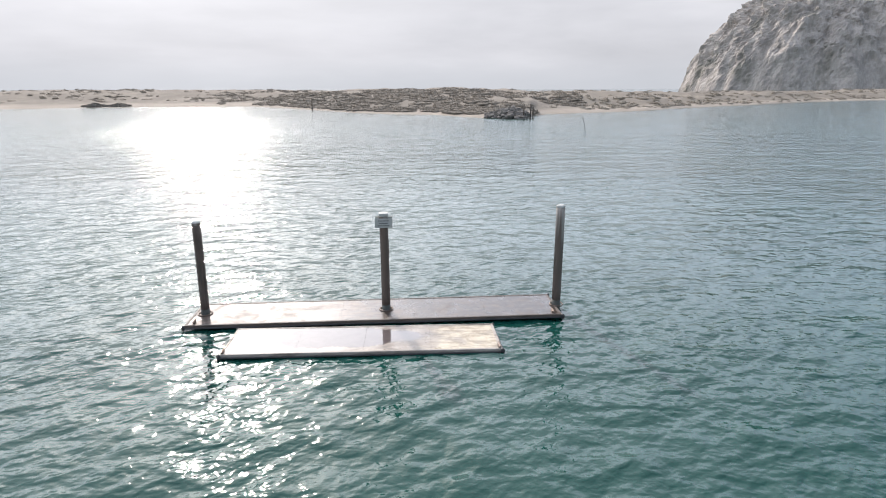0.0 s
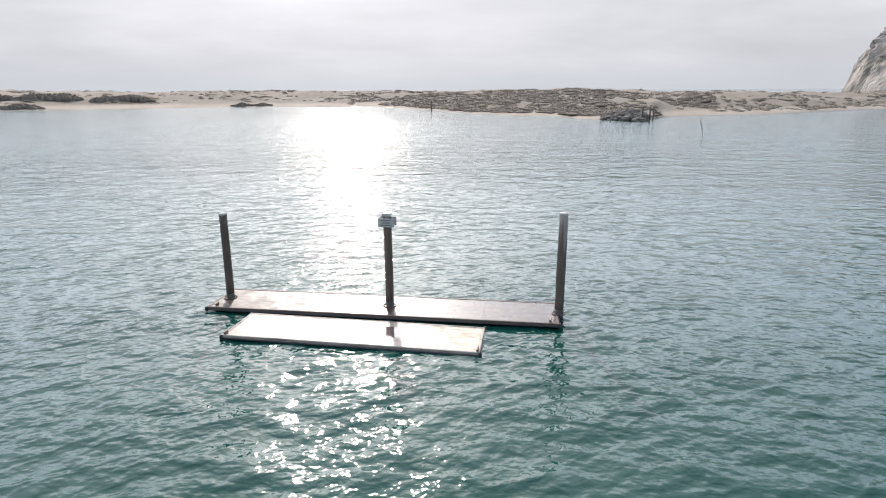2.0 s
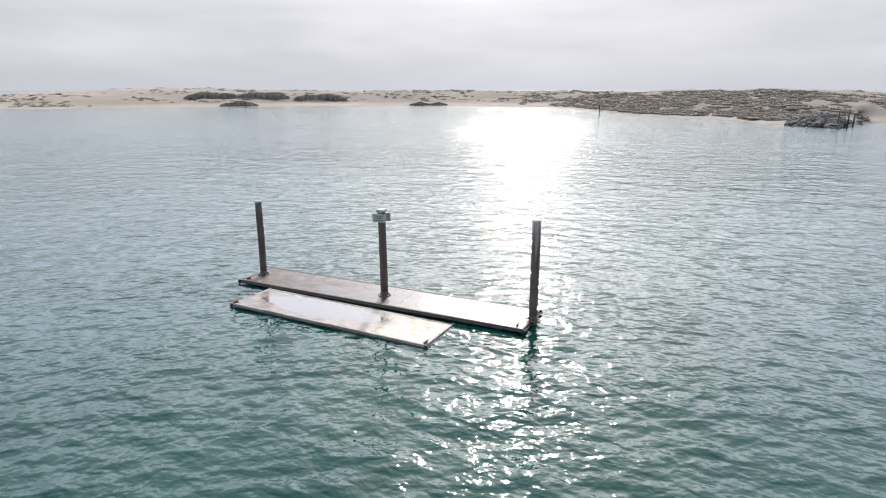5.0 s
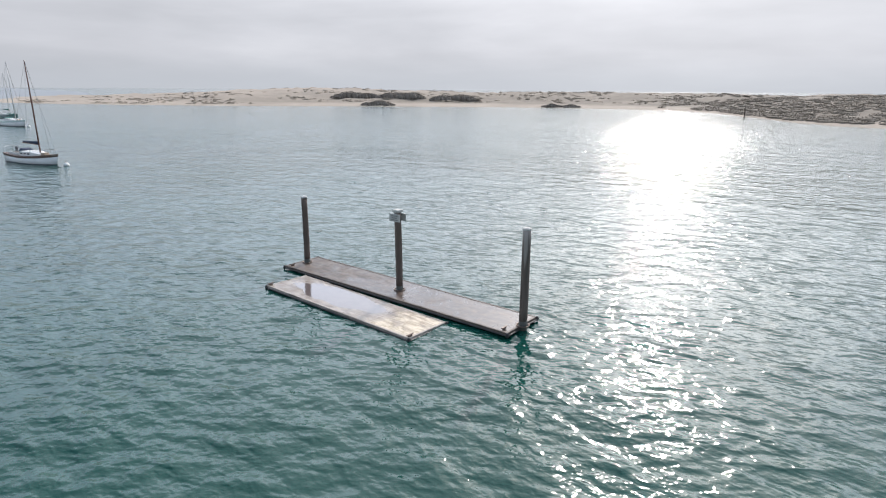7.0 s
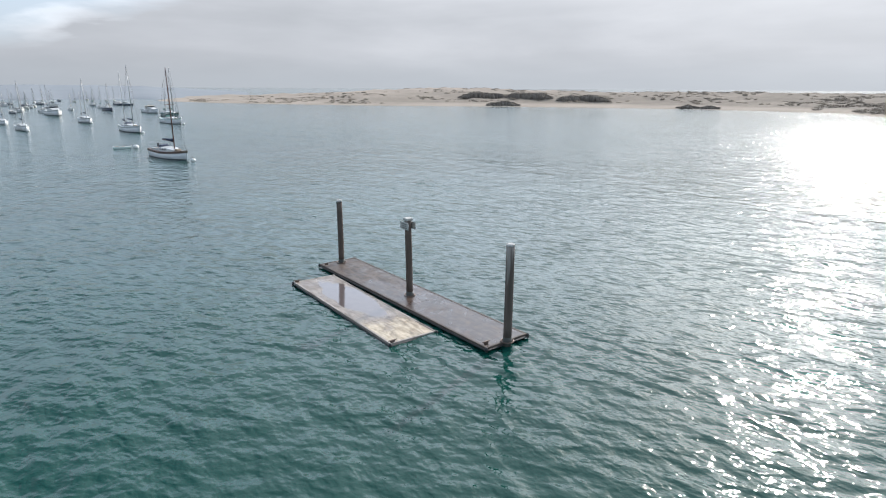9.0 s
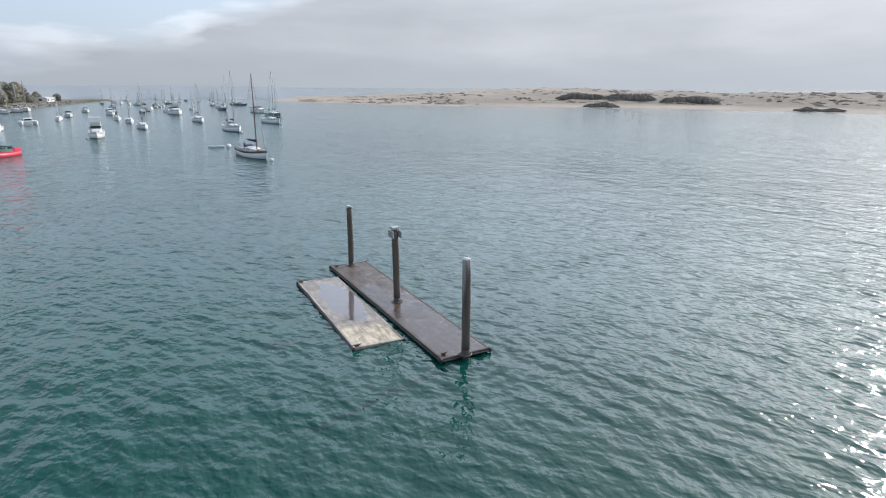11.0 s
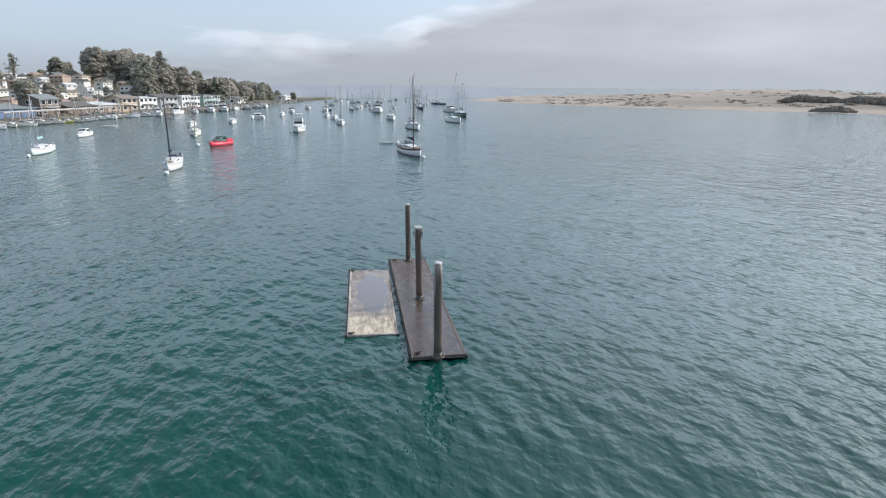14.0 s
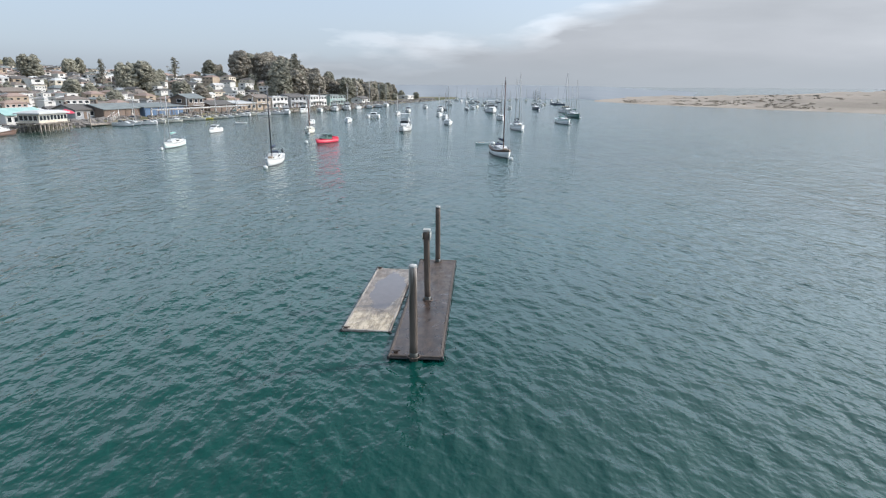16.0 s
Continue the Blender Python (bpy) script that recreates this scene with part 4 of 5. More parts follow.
# ---- houses ----
PALETTE = {"white": (0.74, 0.72, 0.68), "cream": (0.68, 0.61, 0.50), "grey": (0.36, 0.37, 0.38), "tan": (0.45, 0.36, 0.27), "pink": (0.50, 0.39, 0.34), "brown": (0.20, 0.155, 0.125),
           "blue": (0.13, 0.20, 0.31), "green": (0.28, 0.38, 0.35)}
WALLS = {k: material("wall_" + k, tuple(0.88 * a for a in c), c, 0.85, 0.8, bump=0.15, c3=tuple(0.8 * a for a in c)) for k, c in PALETTE.items()}
ROOFS = {"dark": material("roof_dark_shingle", (0.07, 0.065, 0.06), (0.15, 0.14, 0.13), 0.9, 1.5, bump=0.5, stretch=(1, 1, 3)),
         "brown": material("roof_brown_shingle", (0.15, 0.125, 0.105), (0.25, 0.21, 0.18), 0.9, 1.5, bump=0.5),
         "red": material("roof_tile", (0.26, 0.185, 0.15), (0.36, 0.27, 0.225), 0.9, 1.5, bump=0.5),
         "grey": material("roof_metal", (0.15, 0.17, 0.17), (0.24, 0.26, 0.255), 0.8, 0.6, bump=0.3, spec=0.2),
         "white": material("roof_white", (0.46, 0.46, 0.45), (0.60, 0.59, 0.57), 0.9, 0.6, spec=0.1),
         "teal": material("roof_teal", (0.26, 0.42, 0.39), (0.38, 0.53, 0.50), 0.8, 0.5, spec=0.2)}
TRIM = material("white_trim", (0.66, 0.65, 0.63), (0.76, 0.75, 0.73), 0.7, 2.0)
DOORM = material("painted_door", (0.14, 0.10, 0.08), (0.22, 0.16, 0.12), 0.6, 2.0)


def window(parent, x, y, z, w, h, axis):
    """A framed pane set in a wall; axis is the way it faces."""
    f, g = Geo(), Geo()
    bar = 0.09
    if axis in ("+y", "-y"):
        s = 1 if axis == "+y" else -1
        for dx, dz, a, b in ((0, h / 2, w + bar, bar), (0, -h / 2, w + bar, bar), (-w / 2, 0, bar, h - bar), (w / 2, 0, bar, h - bar)):
            f.box((x + dx, y + s * 0.04, z + dz), (a, 0.10, b))
        g.box((x, y + s * 0.02, z), (w - bar, 0.05, h - bar))
    else:
        s = 1 if axis == "+x" else -1
        for dy, dz, a, b in ((0, h / 2, w + bar, bar), (0, -h / 2, w + bar, bar), (-w / 2, 0, bar, h - bar), (w / 2, 0, bar, h - bar)):
            f.box((x + s * 0.04, y + dy, z + dz), (0.10, a, b))
        g.box((x + s * 0.02, y, z), (0.05, w - bar, h - bar))
    win = part("window", f, TRIM, parent)
    part("pane", g, GLASS, win)


def build_house(label, wall, roof, size, storeys, style, windows=3, group="houses on the hillside", m=None, name="house", deep=3.0, floor_h=2.7):
    """style: gable, hip, flat or shed. The front faces +y."""
    L, W = size
    H = floor_h * storeys
    ob = thing(name, label, "house" if name == "house" else "building", m, group)
    part("wall", Geo().box((0, 0, (H - deep) / 2), (L, W, H + deep), 0.03), WALLS[wall], ob)
    o = 0.5
    g = Geo()
    if style == "gable":
        k = min(W * 0.24, 1.35)
        a = [(-L / 2 - o, -W / 2 - o, H - 0.12), (-L / 2 - o, 0, H + k), (-L / 2 - o, W / 2 + o, H - 0.12), (-L / 2 - o, W / 2 + o, H + 0.08), (-L / 2 - o, 0, H + k + 0.2), (-L / 2 - o, -W / 2 - o, H + 0.08)]
        g.loft([a, [(-p[0], p[1], p[2]) for p in a]])
        for s in (-1, 1):
            part("gable_wall", Geo().add([(s * (L / 2 - 0.03), -W / 2, H - 0.02), (s * (L / 2 - 0.03), W / 2, H - 0.02), (s * (L / 2 - 0.03), 0, H + k), (s * (L / 2 - 0.2), -W / 2, H - 0.02), (s * (L / 2 - 0.2), W / 2, H - 0.02), (s * (L / 2 - 0.2), 0, H + k)],
                                         [(0, 1, 2), (5, 4, 3), (0, 2, 5, 3), (1, 4, 5, 2), (0, 3, 4, 1)]), WALLS[wall], ob)
    elif style == "hip":
        k = W * 0.22
        low = [(-L / 2 - o, -W / 2 - o, H), (L / 2 + o, -W / 2 - o, H), (L / 2 + o, W / 2 + o, H), (-L / 2 - o, W / 2 + o, H)]
        eave = [(x, y, z + 0.16) for x, y, z in low]
        r = max(0.4, L / 2 - W / 2)
        ridge = [(-r, -0.15, H + k), (r, -0.15, H + k), (r, 0.15, H + k), (-r, 0.15, H + k)]
        g.loft([low, eave, ridge])
    elif style == "shed":
        a = [(-L / 2 - o, -W / 2 - o, H + 0.9), (-L / 2 - o, W / 2 + o, H), (-L / 2 - o, W / 2 + o, H + 0.22), (-L / 2 - o, -W / 2 - o, H + 1.12)]
        g.loft([a, [(-p[0], p[1], p[2]) for p in a]])
        part("back_wall", Geo().box((0, -W / 2 + 0.12, H + 0.42), (L - 0.02, 0.2, 0.9)), WALLS[wall], ob)
    else:
        g.box((0, 0, H + 0.12), (L + 0.7, W + 0.7, 0.24), 0.04)
        part("parapet", Geo().box((0, 0, H + 0.38), (L * 0.5, W * 0.5, 0.5), 0.04), ROOFS[roof], ob)
    part("roof", g, ROOFS[roof], ob)
    if style in ("gable", "hip"):
        part("chimney", Geo().box((L * 0.22, -W * 0.1, H + W * 0.22), (0.7, 0.7, 1.4), 0.05), WALLS["brown"], ob)
    if windows < 0:     # boat bays between posts; on brown sheds the panels' dark colour is opening shade
        n = -windows
        for i in range(n):
            x = -L / 2 + L * (i + 0.5) / n
            part("bay_door", Geo().box((x, W / 2 + 0.03, 1.1), (L / n * 0.78, 0.1, 2.1), 0.01), DOORM if wall == "brown" else WALLS[wall], ob)
            part("bay_post", Geo().box((x - L / n / 2 + 0.12, W / 2 + 0.08, 1.2), (0.22, 0.2, 2.4), 0.02), TRIM if i % 2 else WALLS["brown"], ob)
        storeys = 0
    for st in range(storeys):
        z = 1.45 + 2.7 * st
        for i in range(windows):
            x = -L / 2 + L * (i + 0.5) / windows
            if st == 0 and i == windows // 2:
                part("door", Geo().box((x, W / 2 + 0.02, 1.0), (0.95, 0.1, 2.05), 0.01), DOORM, ob)
                continue
            window(ob, x, W / 2, z, min(1.7, L / windows * 0.62), 1.2, "+y")
        window(ob, L / 2, 0, z, min(1.8, W * 0.3), 1.15, "+x")
    if storeys > 1:
        part("balcony", Geo().box((0, W / 2 + 0.65, 2.62), (L * 0.7, 1.2, 0.14), 0.02), TRIM, ob)
        rail = Geo().box((0, W / 2 + 1.2, 3.55), (L * 0.7, 0.06, 0.06))
        for i in range(9):
            rail.box((-L * 0.35 + 0.03 + (L * 0.7 - 0.06) * i / 8, W / 2 + 1.2, 3.1), (0.05, 0.05, 0.86))
        part("railing", rail, TRIM, ob)
    return ob


FACE = math.degrees(math.atan2(0.94, 0.33)) - 90
HOUSES = [build_house("white two-storey house with a brown hip roof and balcony", "white", "brown", (11, 8), 2, "hip", 4, m=put_town(262, 124, FACE)),
          build_house("cream single-storey house with a dark gable roof", "cream", "dark", (10, 7), 1, "gable", 3, m=put_town(300, 146, FACE)),
          build_house("pinkish two-storey house with a tiled hip roof", "pink", "red", (12, 8), 2, "hip", 4, m=put_town(330, 124, FACE)),
          build_house("white flat-roofed modern house", "white", "white", (10, 8), 2, "flat", 3, m=put_town(240, 142, FACE)),
          build_house("tan bungalow with a shed roof", "tan", "grey", (9, 7), 1, "shed", 3, m=put_town(222, 122, FACE)),
          build_house("grey house with a dark gable roof", "grey", "dark", (9, 7), 2, "gable", 3, m=put_town(350, 146, FACE)),
          build_house("white cottage with a pale gable roof", "white", "white", (8, 6.5), 1, "gable", 3, m=put_town(282, 166, FACE)),
          build_house("brown timber house with a shallow gable roof", "brown", "brown", (10, 7), 1, "gable", 3, m=put_town(370, 122, FACE))]


def build_far_house(label, wall, roof, L, W, H, style):
    """A house too far off for its panes and frames to be told apart."""
    ob = thing("house", label, "house", pose(*bearing(-143 - 2 * len(FAR), 420), town_z(*bearing(-143 - 2 * len(FAR), 420))[0], 0, 0, FACE), "houses on the hillside")
    part("wall", Geo().box((0, 0, H / 2 - 1.5), (L, W, H + 3), 0.03), WALLS[wall], ob)
    g = Geo()
    if style == "gable":
        k = W * 0.24
        a = [(-L / 2 - 0.4, -W / 2 - 0.4, H - 0.1), (-L / 2 - 0.4, 0, H + k), (-L / 2 - 0.4, W / 2 + 0.4, H - 0.1)]
        g.loft([a, [(-p[0], p[1], p[2]) for p in a]])
    elif style == "hip":
        low = [(-L / 2 - 0.4, -W / 2 - 0.4, H), (L / 2 + 0.4, -W / 2 - 0.4, H), (L / 2 + 0.4, W / 2 + 0.4, H), (-L / 2 - 0.4, W / 2 + 0.4, H)]
        g.loft([low, [(-L * 0.2, -0.1, H + 1.7), (L * 0.2, -0.1, H + 1.7), (L * 0.2, 0.1, H + 1.7), (-L * 0.2, 0.1, H + 1.7)]])
    else:
        g.box((0, 0, H + 0.1), (L + 0.5, W + 0.5, 0.25), 0.03)
    part("roof", g, ROOFS[roof], ob)
    n = 3 if L > 8 else 2
    for st in range(int(H / 2.6)):
        for i in range(n):
            part("window", Geo().box((-L / 2 + L * (i + 0.5) / n, W / 2, 1.5 + 2.7 * st), (L / n * 0.42, 0.12, 0.75), 0.02), GLASS, ob)
        part("window", Geo().box((L / 2, 0, 1.5 + 2.7 * st), (0.12, W * 0.3, 1.0), 0.02), GLASS, ob)
    return ob


FAR = []
for spec in (("white hillside house with a dark gable roof", "white", "dark", 9, 7, 2.7, "gable"), ("cream hillside house with a brown hip roof", "cream", "brown", 10, 8, 2.7, "hip"),
             ("white two-storey hillside house with a flat roof", "white", "white", 9, 7, 5.4, "flat"), ("tan hillside house with a tiled hip roof", "tan", "red", 10, 8, 5.4, "hip"),
             ("pale grey hillside house with a grey gable roof", "grey", "grey", 9, 7, 2.7, "gable"), ("white hillside cottage with a pale roof", "white", "white", 8, 6, 2.7, "gable")):
    FAR.append(build_far_house(*spec))
taken = [tuple(h.location[:2]) for h in HOUSES + FAR] + [(x, y) for k, x, y, s in TREE_SPOTS if k != 4]
made = 0
for i in range(9000):
    a, dist = rng.uniform(136.5, 161.0), rng.uniform(215, 340)
    if i < 500:     # the street of houses below the wooded hill
        a, dist = rng.uniform(150, 161), rng.uniform(215, 300)
    x, y = bearing(-a, dist)
    if 500 <= i < 1700:     # the streets behind the harbour front
        x, y, z = town_at(SHORE_S[3] + rng.uniform(-45, 150), rng.uniform(20, 80))
    z, s, d = town_z(x, y)
    dist = math.hypot(x - HARBOUR.x, y - HARBOUR.y)
    if d < 20 or a > 156.5 and dist > 332 or made > 290:
        continue
    gap = 6.8
    if any((x - p) ** 2 + (y - q) ** 2 < gap * gap for p, q in taken):
        continue
    taken.append((x, y))
    made += 1
    turn = FACE + rng.choice((0, 0, 0, 90, -90)) + rng.uniform(-9, 9)
    src = HOUSES[rng.choice((0, 1, 2, 3, 4, 5, 6, 3, 7))] if d < 60 and made % 3 == 0 else FAR[rng.choice((0, 1, 2, 3, 4, 5, 1, 2, 0))]
    c = copy_thing(src, pose(x, y, z, 0, 0, turn))
    k = rng.uniform(0.44, 0.66)
    c.scale = (k, k * 0.95, k * rng.uniform(0.85, 1.0))


def build_upper_town():
    """The houses high on the hill: walls, roofs and window bands, too far off to pick apart."""
    g, paint = Geo(), []
    mats = [WALLS[k] for k in ("white", "cream", "tan", "grey", "pink", "brown")] + [ROOFS[k] for k in ("dark", "brown", "red", "grey", "white")] + [GLASS]
    count = 0
    for _ in range(16000):
        a, dist = rng.uniform(136.0, 160.0), 330 + 560 * rng.random() ** 0.85
        x, y = bearing(-a, dist)
        z, s, d = town_z(x, y)
        if d < 25 or a > 156.0 or count > 1300:
            continue
        gap = 6.6 + 0.003 * dist
        if any((x - p) ** 2 + (y - q) ** 2 < gap * gap for p, q in taken):
            continue
        taken.append((x, y))
        count += 1
        m = pose(x, y, z, 0, 0, FACE + rng.choice((0, 0, 90)) + rng.uniform(-12, 12))
        L, W, H = rng.uniform(5, 8.2), rng.uniform(4.5, 6.2), rng.choice((2.1, 2.1, 2.4, 4.0))
        wall, roof = rng.choice((0, 0, 0, 1, 1, 2, 3, 4, 5)), rng.choice((6, 6, 7, 7, 8, 9, 10, 10))

        def add(mat, fn):
            k = len(g.f)
            fn()
            paint.extend([mat] * (len(g.f) - k))

        add(wall, lambda: g.box((0, 0, H / 2 - 1.5), (L, W, H + 3), m=m))
        k = rng.choice((0.15, W * 0.2, W * 0.24))
        low = [(-L / 2 - 0.4, -W / 2 - 0.4, H), (L / 2 + 0.4, -W / 2 - 0.4, H), (L / 2 + 0.4, W / 2 + 0.4, H), (-L / 2 - 0.4, W / 2 + 0.4, H)]
        r = L / 2 + 0.4 if rng.random() < 0.5 else L * 0.2
        e = 0.1 if k > 0.2 else W / 2
        add(roof, lambda: g.loft([low, [(-r, -e, H + k), (r, -e, H + k), (r, e, H + k), (-r, e, H + k)]], m=m))
        for st in range(2 if H > 3 else 1):
            for u in (-0.28, 0.2):
                add(11, lambda: g.box((L * u, W / 2, 1.2 + 1.9 * st), (L * 0.24, 0.14, 0.9), m=m))
            add(11, lambda: g.box((L / 2, 0, 1.2 + 1.9 * st), (0.14, W * 0.4, 0.9), m=m))
    me = g.mesh("upper_town_houses", mats)
    me.polygons.foreach_set("material_index", paint)
    tagged(new("upper_town_houses", me), "small pale houses crowded high on the hillside", "houses", kind="stuff")


build_upper_town()

# ---- harbour front ----
PLANK = material("dock_planks", (0.24, 0.20, 0.165), (0.42, 0.37, 0.31), 0.85, 2.0, bump=0.4, c3=(0.13, 0.11, 0.09))
RED_CANVAS = material("red_canvas", (0.52, 0.05, 0.09), (0.62, 0.08, 0.12), 0.8, 2.0)


def build_restaurant():
    """Single-storey glazed dining room on timber piles over the water."""
    ob = thing("restaurant", "pale restaurant with a row of windows on piles over the water", "building", pose(-90.6, -86.4, 0, 0, 0, 0))
    part("platform", Geo().box((0, 0, 2.75), (13.4, 7.6, 0.35), 0.03), PLANK, ob)
    part("wall", Geo().box((0, 0, 4.2), (12.6, 6.6, 2.6), 0.03), WALLS["cream"], ob)
    part("roof", Geo().loft([[(-7, -4.1, 5.5), (7, -4.1, 5.5), (7, 4.1, 5.5), (-7, 4.1, 5.5)], [(-7, -4.1, 5.85), (7, -4.1, 5.85), (7, 4.1, 5.85), (-7, 4.1, 5.85)], [(-5, -2, 6.5), (5, -2, 6.5), (5, 2, 6.5), (-5, 2, 6.5)]]), ROOFS["white"], ob)
    for face, y in (("-y", -3.3), ("+y", 3.3)):
        for i in range(8):
            window(ob, -5.4 + 1.54 * i, y, 4.35, 1.25, 1.45, face)
    for i in range(4):
        window(ob, -6.3, -2.2 + 1.47 * i, 4.35, 1.2, 1.45, "-x")
        window(ob, 6.3, -2.2 + 1.47 * i, 4.35, 1.2, 1.45, "+x")
    for i in range(8):
        for j in (-3.3, 0, 3.3):
            part("support_post", Geo().tube([(-6.2 + 1.77 * i, j, -1.5), (-6.2 + 1.77 * i, j, 2.6)], 0.19, 8), PLANK, ob, smooth=True)
    part("cross_beam", Geo().box((0, -3.3, 2.4), (13, 0.25, 0.3), 0.02), PLANK, ob)
    part("cross_beam", Geo().box((0, 3.3, 2.4), (13, 0.25, 0.3), 0.02), PLANK, ob)
    return ob


build_restaurant().scale = (0.64, 0.66, 0.64)


def build_parasol():
    x, y = -100.6, -88.6
    ob = thing("parasol", "bright red parasol on the terrace by the restaurant", "parasol", pose(x, y, max(town_z(x, y)[0], 0.9)))
    part("pole", Geo().tube([(0, 0, -1), (0, 0, 2.6)], 0.04, 6), TRIM, ob)
    rings = [[(r * math.cos(6.283 * j / 8), r * math.sin(6.283 * j / 8), z) for j in range(8)] for r, z in ((2.0, 1.95), (2.0, 2.1), (1.1, 2.5), (0.08, 2.8))]
    part("canopy", Geo().loft(rings), RED_CANVAS, ob)
    return ob


build_parasol().scale = (0.85, 0.85, 1.1)


def put_front(s, d, z=None, turn=0.0):
    i = max(k for k in range(len(TOWN_SHORE) - 1) if SHORE_S[k] <= s)
    (ax, ay), (bx, by) = TOWN_SHORE[i], TOWN_SHORE[i + 1]
    face = math.degrees(math.atan2(by - ay, bx - ax)) + 180
    x, y, zz = town_at(s, d)
    return pose(x, y, zz if z is None else z, 0, 0, face + turn)


WF = "harbour front buildings"
S0 = SHORE_S[3]
FRONT = [("long hall with a pale teal roof by the restaurant", "white", "teal", (9, 6), 1, "gable", 6, -94.5, -95.5),
         ("low red-walled cafe beside the water", "pink", "brown", (8, 4.5), 1, "flat", 4, -78, -94),
         ("grey boathouse with a shallow gable roof", "grey", "dark", (6.5, 7), 1, "gable", 3, -115, -97),
         ("wide brown boat shed with a grey metal roof", "brown", "grey", (13.5, 9), 1, "gable", -5, -124, -94),
         ("long blue boat shed with a grey metal roof", "blue", "grey", (15.5, 9), 1, "shed", -6, -138.5, -90),
         ("brown two-storey timber shop", "brown", "grey", (7, 7), 2, "gable", 3, -150.5, -86),
         ("dark low net store", "brown", "dark", (11, 7), 1, "gable", -4, -161, -83),
         ("tan waterfront shop with a pale awning roof", "tan", "white", (10, 7), 1, "shed", 4, -172, -79),
         ("weathered timber shop on the quay", "tan", "brown", (7, 7), 2, "gable", 3, -180.5, -76),
         ("white quayside inn with balconies", "white", "white", (9, 7), 2, "flat", 4, -189, -73),
         ("grey gabled inn with white trim", "grey", "dark", (10, 9), 2, "gable", 4, -199, -70),
         ("white two-storey motel with rows of windows", "white", "white", (13, 8), 2, "flat", 6, -213, -66),
         ("grey-green two-storey motel block", "green", "grey", (14, 8), 2, "flat", 6, -229, -62),
         ("small white house by the shore", "white", "dark", (9, 7), 1, "gable", 3, -262, -56),
         ("white sheds near the far end of the shore", "white", "white", (12, 7), 1, "flat", 4, -345, -44)]
for label, wall, roof, size, st, style, nw, x, y in FRONT:
    z, s, d = town_z(x, y)
    b = build_house(label, wall, roof, size, st, style, nw, WF, put_front(s, d), "harbour_building", 1.5, 2.5)
    b.scale = (0.95, 0.85, 0.78) if x < -176 else (0.95, 0.9, 0.86)


def build_dock(s, length, out, label):
    m = put_front(s, -out, 0.0)
    ob = thing("floating_dock", label, "dock", m, "floating docks")
    n = int(length / 1.2)
    for i in range(n):
        part("deck_section", DOCK_SECTION, None, ob, m=pose(-length / 2 + 1.2 * (i + 0.5), 0, 0.42))
    for i in range(int(length / 6) + 1):
        x = -length / 2 + 6 * i
        part("dock_post", Geo().tube([(x, 1.05, -1.5), (x, 1.05, 3.0)], [0.17, 0.15], 8), PLANK, ob, smooth=True)
    return ob


DOCK_SECTION = Geo().box((0, 0, 0), (1.17, 1.8, 0.36), 0.02).mesh("deck_section", PLANK)
build_dock(S0 + 66, 66, 4.5, "long timber dock with piles below the boat sheds")
build_dock(S0 + 114, 22, 5, "timber dock with piles before the shops")
build_dock(S0 + 150, 44, 8, "timber dock with piles before the motels")


def build_dock_shelter(s, length):
    """Open lean-to along the dock: a flat pale roof on posts."""
    ob = thing("dock_shelter", "open dock shelter with a long pale roof on posts", "shelter", put_front(s, -4.5, 0.0))
    part("roof", Geo().box((0, 0, 3.0), (length, 2.2, 0.16), 0.02), ROOFS["white"], ob)
    part("beam", Geo().box((0, 0.9, 2.82), (length, 0.14, 0.2), 0.01), PLANK, ob)
    for i in range(int(length / 3) + 1):
        part("shelter_post", Geo().tube([(-length / 2 + 0.2 + (length - 0.4) * i / int(length / 3), 0.8, 0.55), (-length / 2 + 0.2 + (length - 0.4) * i / int(length / 3), 0.8, 2.95)], 0.08, 6), PLANK, ob)


build_dock_shelter(S0 + 72, 38)


def build_gangway(s, label):
    """A sloping footbridge with railings from the quay down to the dock."""
    ob = thing("gangway", label, "gangway", put_front(s, -1.2, 0.0), "gangways")
    a, b = Vector((-2.6, -0.2, 1.9)), Vector((2.6, 1.6, 0.62))
    way = (b - a).normalized()
    side = way.cross(Vector((0, 0, 1))).normalized() * 0.5
    rise = Vector((0, 0, 0.07))
    part("walkway", Geo().add([a - side, a + side, b + side, b - side, a - side + rise, a + side + rise, b + side + rise, b - side + rise],
                              [(3, 2, 1, 0), (4, 5, 6, 7), (0, 1, 5, 4), (1, 2, 6, 5), (2, 3, 7, 6), (3, 0, 4, 7)]), PLANK, ob)
    for e in (-1, 1):
        up = Vector((0, 0, 1.0))
        rail = part("railing", Geo().tube([a + side * e + up, b + side * e + up], 0.035, 6), TRIM, ob, "white railing")
        for i in range(5):
            p = a + (b - a) * (i + 0.5) / 5 + side * e
            part("rail_post", Geo().tube([p, p + up], 0.03, 6), TRIM, rail)


build_gangway(S0 + 40, "pale sloping gangway from the quay to the dock by the boathouse")
build_gangway(S0 + 88, "pale sloping gangway from the quay to the dock by the shops")


def build_riprap():
    r = random.Random(5)
    g = Geo()
    for i in range(1100):
        s = r.uniform(SHORE_S[2] + 20, SHORE_S[-1] - 60)
        d = r.uniform(-1.5, 6.5)
        x, y, z = town_at(s, d)
        k = r.uniform(0.35, 0.9)
        g.lump((x, y, z), (k * 1.3, k, k * 0.8), r, 0.28, 6, 4)
    solid("riprap", g, STONE, "grey riprap stones along the harbour edge", "riprap", kind="stuff")


build_riprap()


